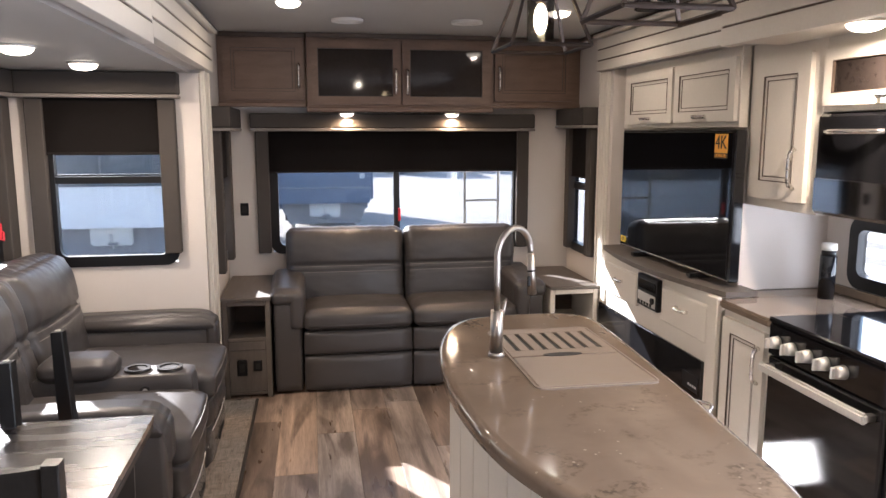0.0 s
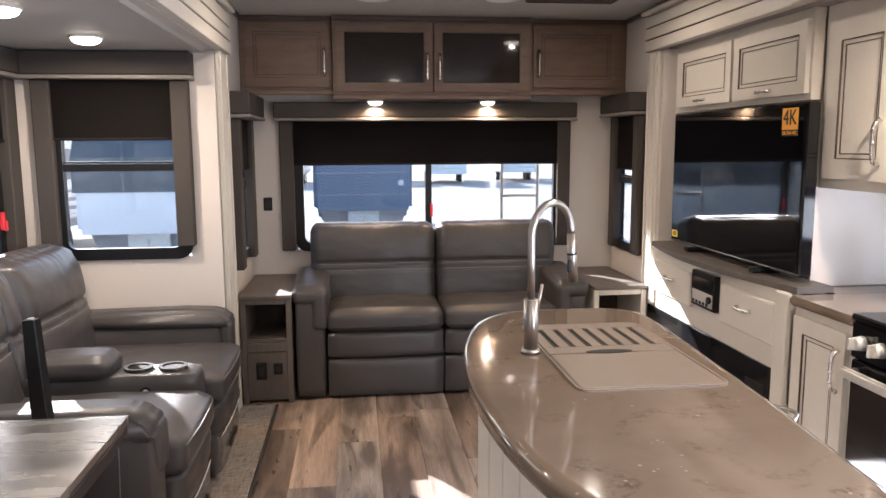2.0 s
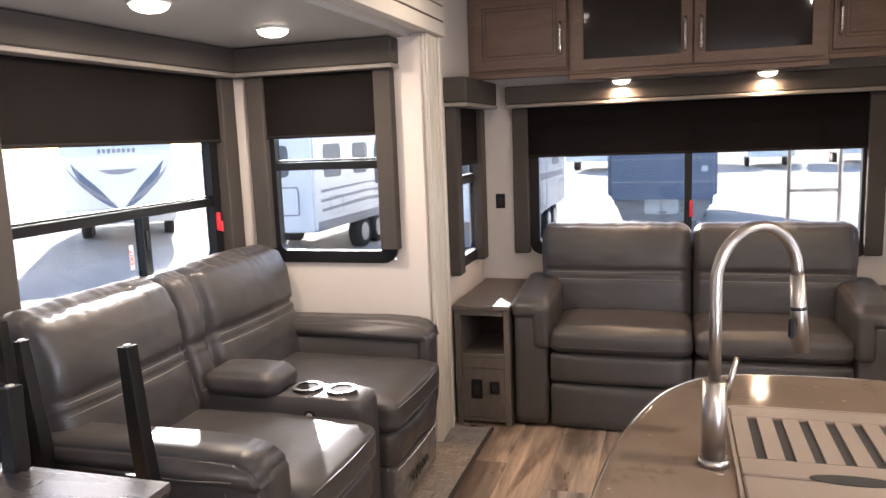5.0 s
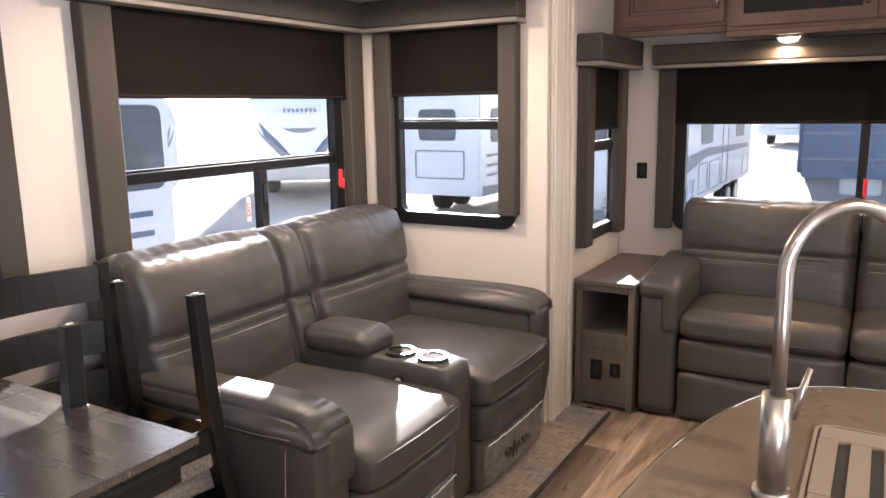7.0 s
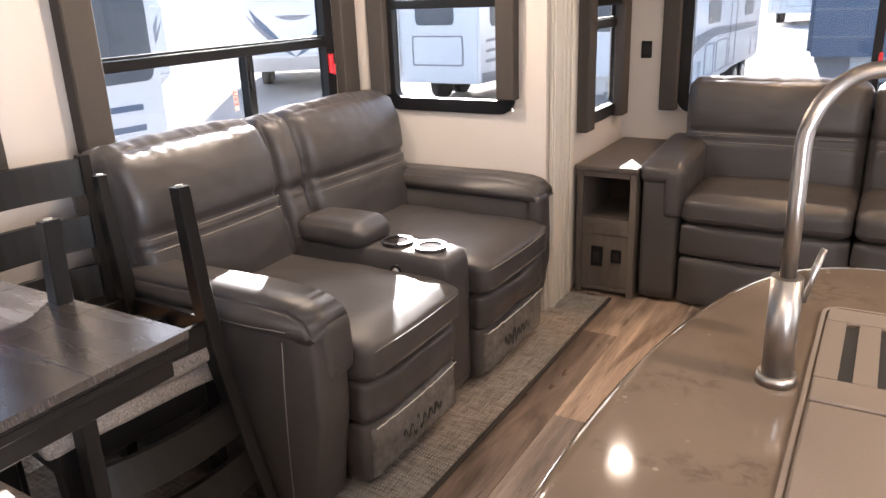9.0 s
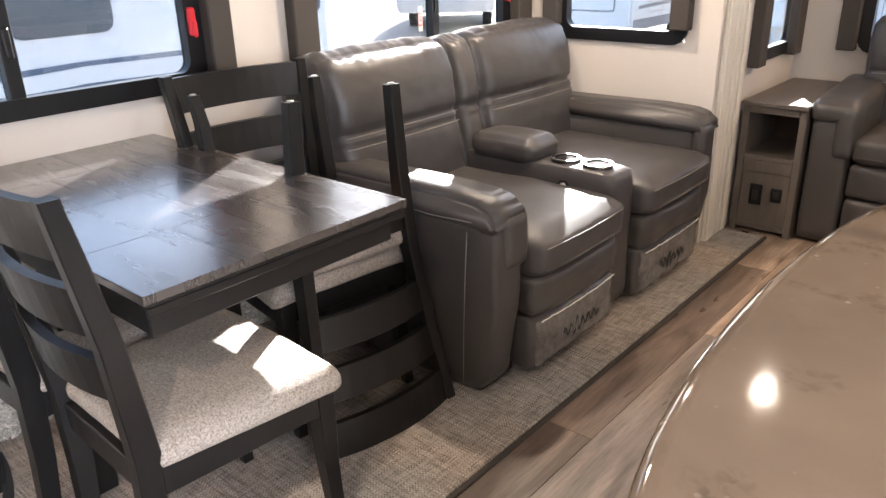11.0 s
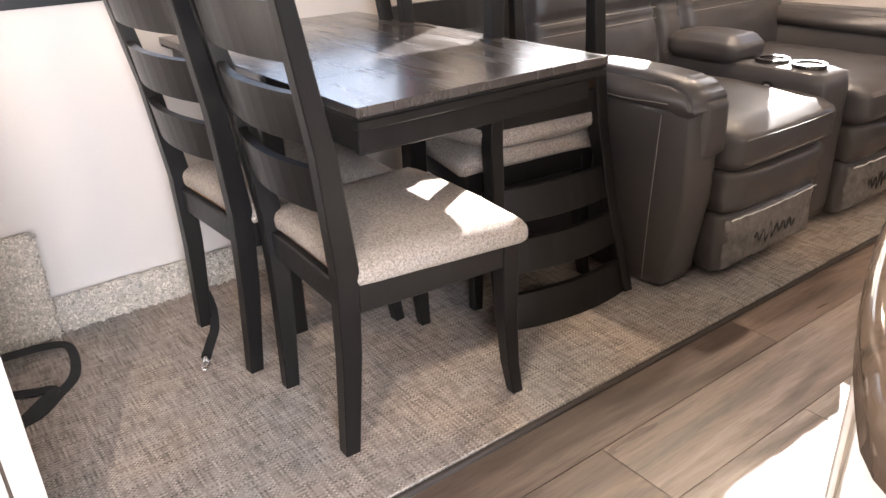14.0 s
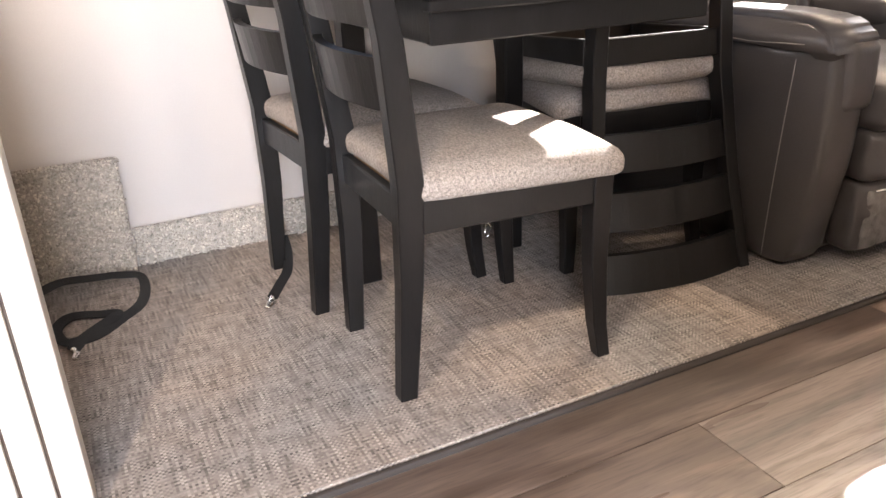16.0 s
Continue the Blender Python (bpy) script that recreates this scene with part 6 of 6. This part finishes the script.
for i in range(5):
    trailer(-4.0 + i * 5.2, 52.0 + (i % 2) * 2, 88, 7.5)
trailer(8.5, 8.0, 85, 8.0)


def fifth_wheel(x, y, rz, body, low, label, cap=None):
    """A fifth-wheel trailer seen nose-on: an overhanging front over a stepped lower box, with the hitch below."""
    t = thing("fifth_wheel_trailer", label, "trailer", (x, y, GROUND), group="fifth-wheel trailers", rz=rz)
    w = 1.13
    bm = bmesh.new()
    add_prism(bm, [(0.0, 1.0), (0.0, 2.3), (0.25, 2.75), (0.9, 3.3), (8.5, 3.3), (8.5, 0.6), (1.9, 0.6), (1.9, 1.0)], 0, -w, w)
    bmesh.ops.bevel(bm, geom=[e for e in bm.edges if abs(e.verts[0].co.x - e.verts[1].co.x) < 0.01], offset=0.09, segments=3, affect="EDGES")
    part("body", bm, body, t, local=True)
    bm = bmesh.new()
    add_prism(bm, [(-w + 0.3, 0.5), (-w + 0.12, 0.98), (w - 0.12, 0.98), (w - 0.3, 0.5)], 1, 0.35, 1.89)
    part("hitch_box", bm, low, t, local=True)
    bx("hitch_cover", t, M_WHITEPL, (-0.36, 0.36), (0.22, 0.30), (0.66, 1.18), 0.05, "white square hitch cover", local=True, seg=2)
    cyl("pin", t, M_KNOB, (0.02, 0.20, 0.60), (0, 0.20, 0.88), 0.025, n=12, local=True)
    bx("pin_plate", t, M_RVGREY, (-0.06, 0.12), (0.17, 0.215), (0.68, 0.73), 0.01, local=True)
    bx("sticker", t, M_WHITEPL, (w - 0.32, w - 0.20), (-0.006, -0.001), (1.58, 1.70), 0, local=True)
    if cap:
        bm = bmesh.new()
        add_prism(bm, [(-0.02, 1.72), (-0.02, 2.31), (0.24, 2.77), (0.5, 3.0), (0.5, 1.72)], 0, -w - 0.012, w + 0.012)
        part("front_cap", bm, cap, t, "glossy grey moulded nose cap", local=True)
    for z in (() if cap else (1.35, 1.85)):
        bx("moulding", t, low, (-w + 0.06, w - 0.06), (-0.012, 0.0), (z, z + 0.035), 0.005, local=True)
    for sd in (-1, 1):
        yy = sorted((sd * w, sd * (w + 0.008)))
        for y0, y1, z0, z1 in ((2.3, 3.1, 0.75, 1.35), (3.3, 4.4, 0.75, 1.35), (7.3, 8.1, 0.75, 1.25), (4.6, 5.25, 0.75, 2.75)):
            bm = bmesh.new()
            add_ring(bm, rounded(y0, y1, z0, z1, 0.05, 3), rounded(y0 + 0.03, y1 - 0.03, z0 + 0.03, z1 - 0.03, 0.04, 3), 0, *yy)
            part("hatch", bm, low, t, local=True)
        for y0 in (2.4, 6.2):
            bm = bmesh.new()
            add_prism(bm, rounded(y0, y0 + 1.1, 1.7, 2.4, 0.1, 3), 0, *yy)
            part("window", bm, M_RVGLASS, t, local=True)
        bm = bmesh.new()
        add_prism(bm, [(0.6, 1.15), (3.0, 1.45), (8.0, 1.38), (8.0, 1.5), (3.0, 1.62), (0.6, 1.5)], 0, *sorted((sd * w, sd * (w + 0.005))))
        part("stripe", bm, low, t, local=True)
        cyl("landing_leg", t, M_KNOB, (sd * 0.8, 2.1, 0.0), (sd * 0.8, 2.1, 0.62), 0.05, n=12, local=True)
        for yy in (5.6, 6.55):
            wl = cyl("wheel", t, M_TYRE, (sd * (w - 0.26), yy, 0.38), (sd * (w - 0.01), yy, 0.38), 0.38, n=24, local=True)
            cyl("rim", wl, M_KNOB, (sd * (w - 0.02), yy, 0.38), (sd * (w + 0.006), yy, 0.38), 0.22, n=20, local=True)


fifth_wheel(0.69, 18.2, 0, M_RVBLUE, M_RVGREY, "dark blue fifth-wheel trailer nose with a white hitch cover")
fifth_wheel(-3.1, 14.2, 0, M_RVWHITE, M_RVGREY, "white fifth-wheel trailer with a grey nose cap, parked on the lot", M_RVGLASS)

# ladder on the trailer's own rear wall
ld = thing("roof_ladder", "slim metal roof ladder outside the rear window", "ladder", (1.6, WB + 0.15, 0.4))
for x in (1.52, 1.77):
    cyl("ladder_rail", ld, M_KNOB, (x, WB + 0.17, 0.2), (x, WB + 0.17, 2.35), 0.011, n=10)
for z in (0.45, 0.78, 1.10, 1.42):
    cyl("ladder_rung", ld, M_KNOB, (1.52, WB + 0.17, z), (1.77, WB + 0.17, z), 0.010, n=10)
for x in (1.52, 1.77):
    for z in (0.35, 2.2):
        cyl("standoff", ld, M_KNOB, (x, WB + T, z), (x, WB + 0.17, z), 0.009, n=8)

# ---- floor planks, last ----
PW, PL = 0.2, 1.485
starts = {0: 3.09, 1: 3.885, 2: 4.36, 3: 4.68, 4: 3.3, 5: 4.1, 6: 3.6, 7: 4.5, 8: 3.95, 9: 4.8, 10: 3.4, 11: 4.2, 12: 3.7}
flo = thing("vinyl_floor", "brown and grey wood-look vinyl plank floor", "floor", (0, 0, 0), kind="structure")
meshes = {}
for k in range(-1, 13):
    xa, xb = max(0.017 + PW * k, WL), min(0.017 + PW * (k + 1), WR)
    if xb - xa < 0.02:
        continue
    s = starts.get(k, 3.5) % PL - PL * 2
    y = s
    while y < WB:
        ya, yb = max(y, WF), min(y + PL, WB)
        y += PL
        if yb - ya < 0.03:
            continue
        key = (round(xb - xa, 3), round(yb - ya, 3))
        if key not in meshes:
            bm = bmesh.new()
            add_box(bm, (0.0004, key[0] - 0.0004), (0.0004, key[1] - 0.0004), (-0.005, 0.0), 0.0012)
            me = bpy.data.meshes.new("plank")
            bm.normal_update()
            bm.to_mesh(me)
            bm.free()
            me.materials.append(M_PLANK)
            meshes[key] = me
        p = new("plank", meshes[key])
        p.parent = flo
        p.location = (xa, ya, 0)
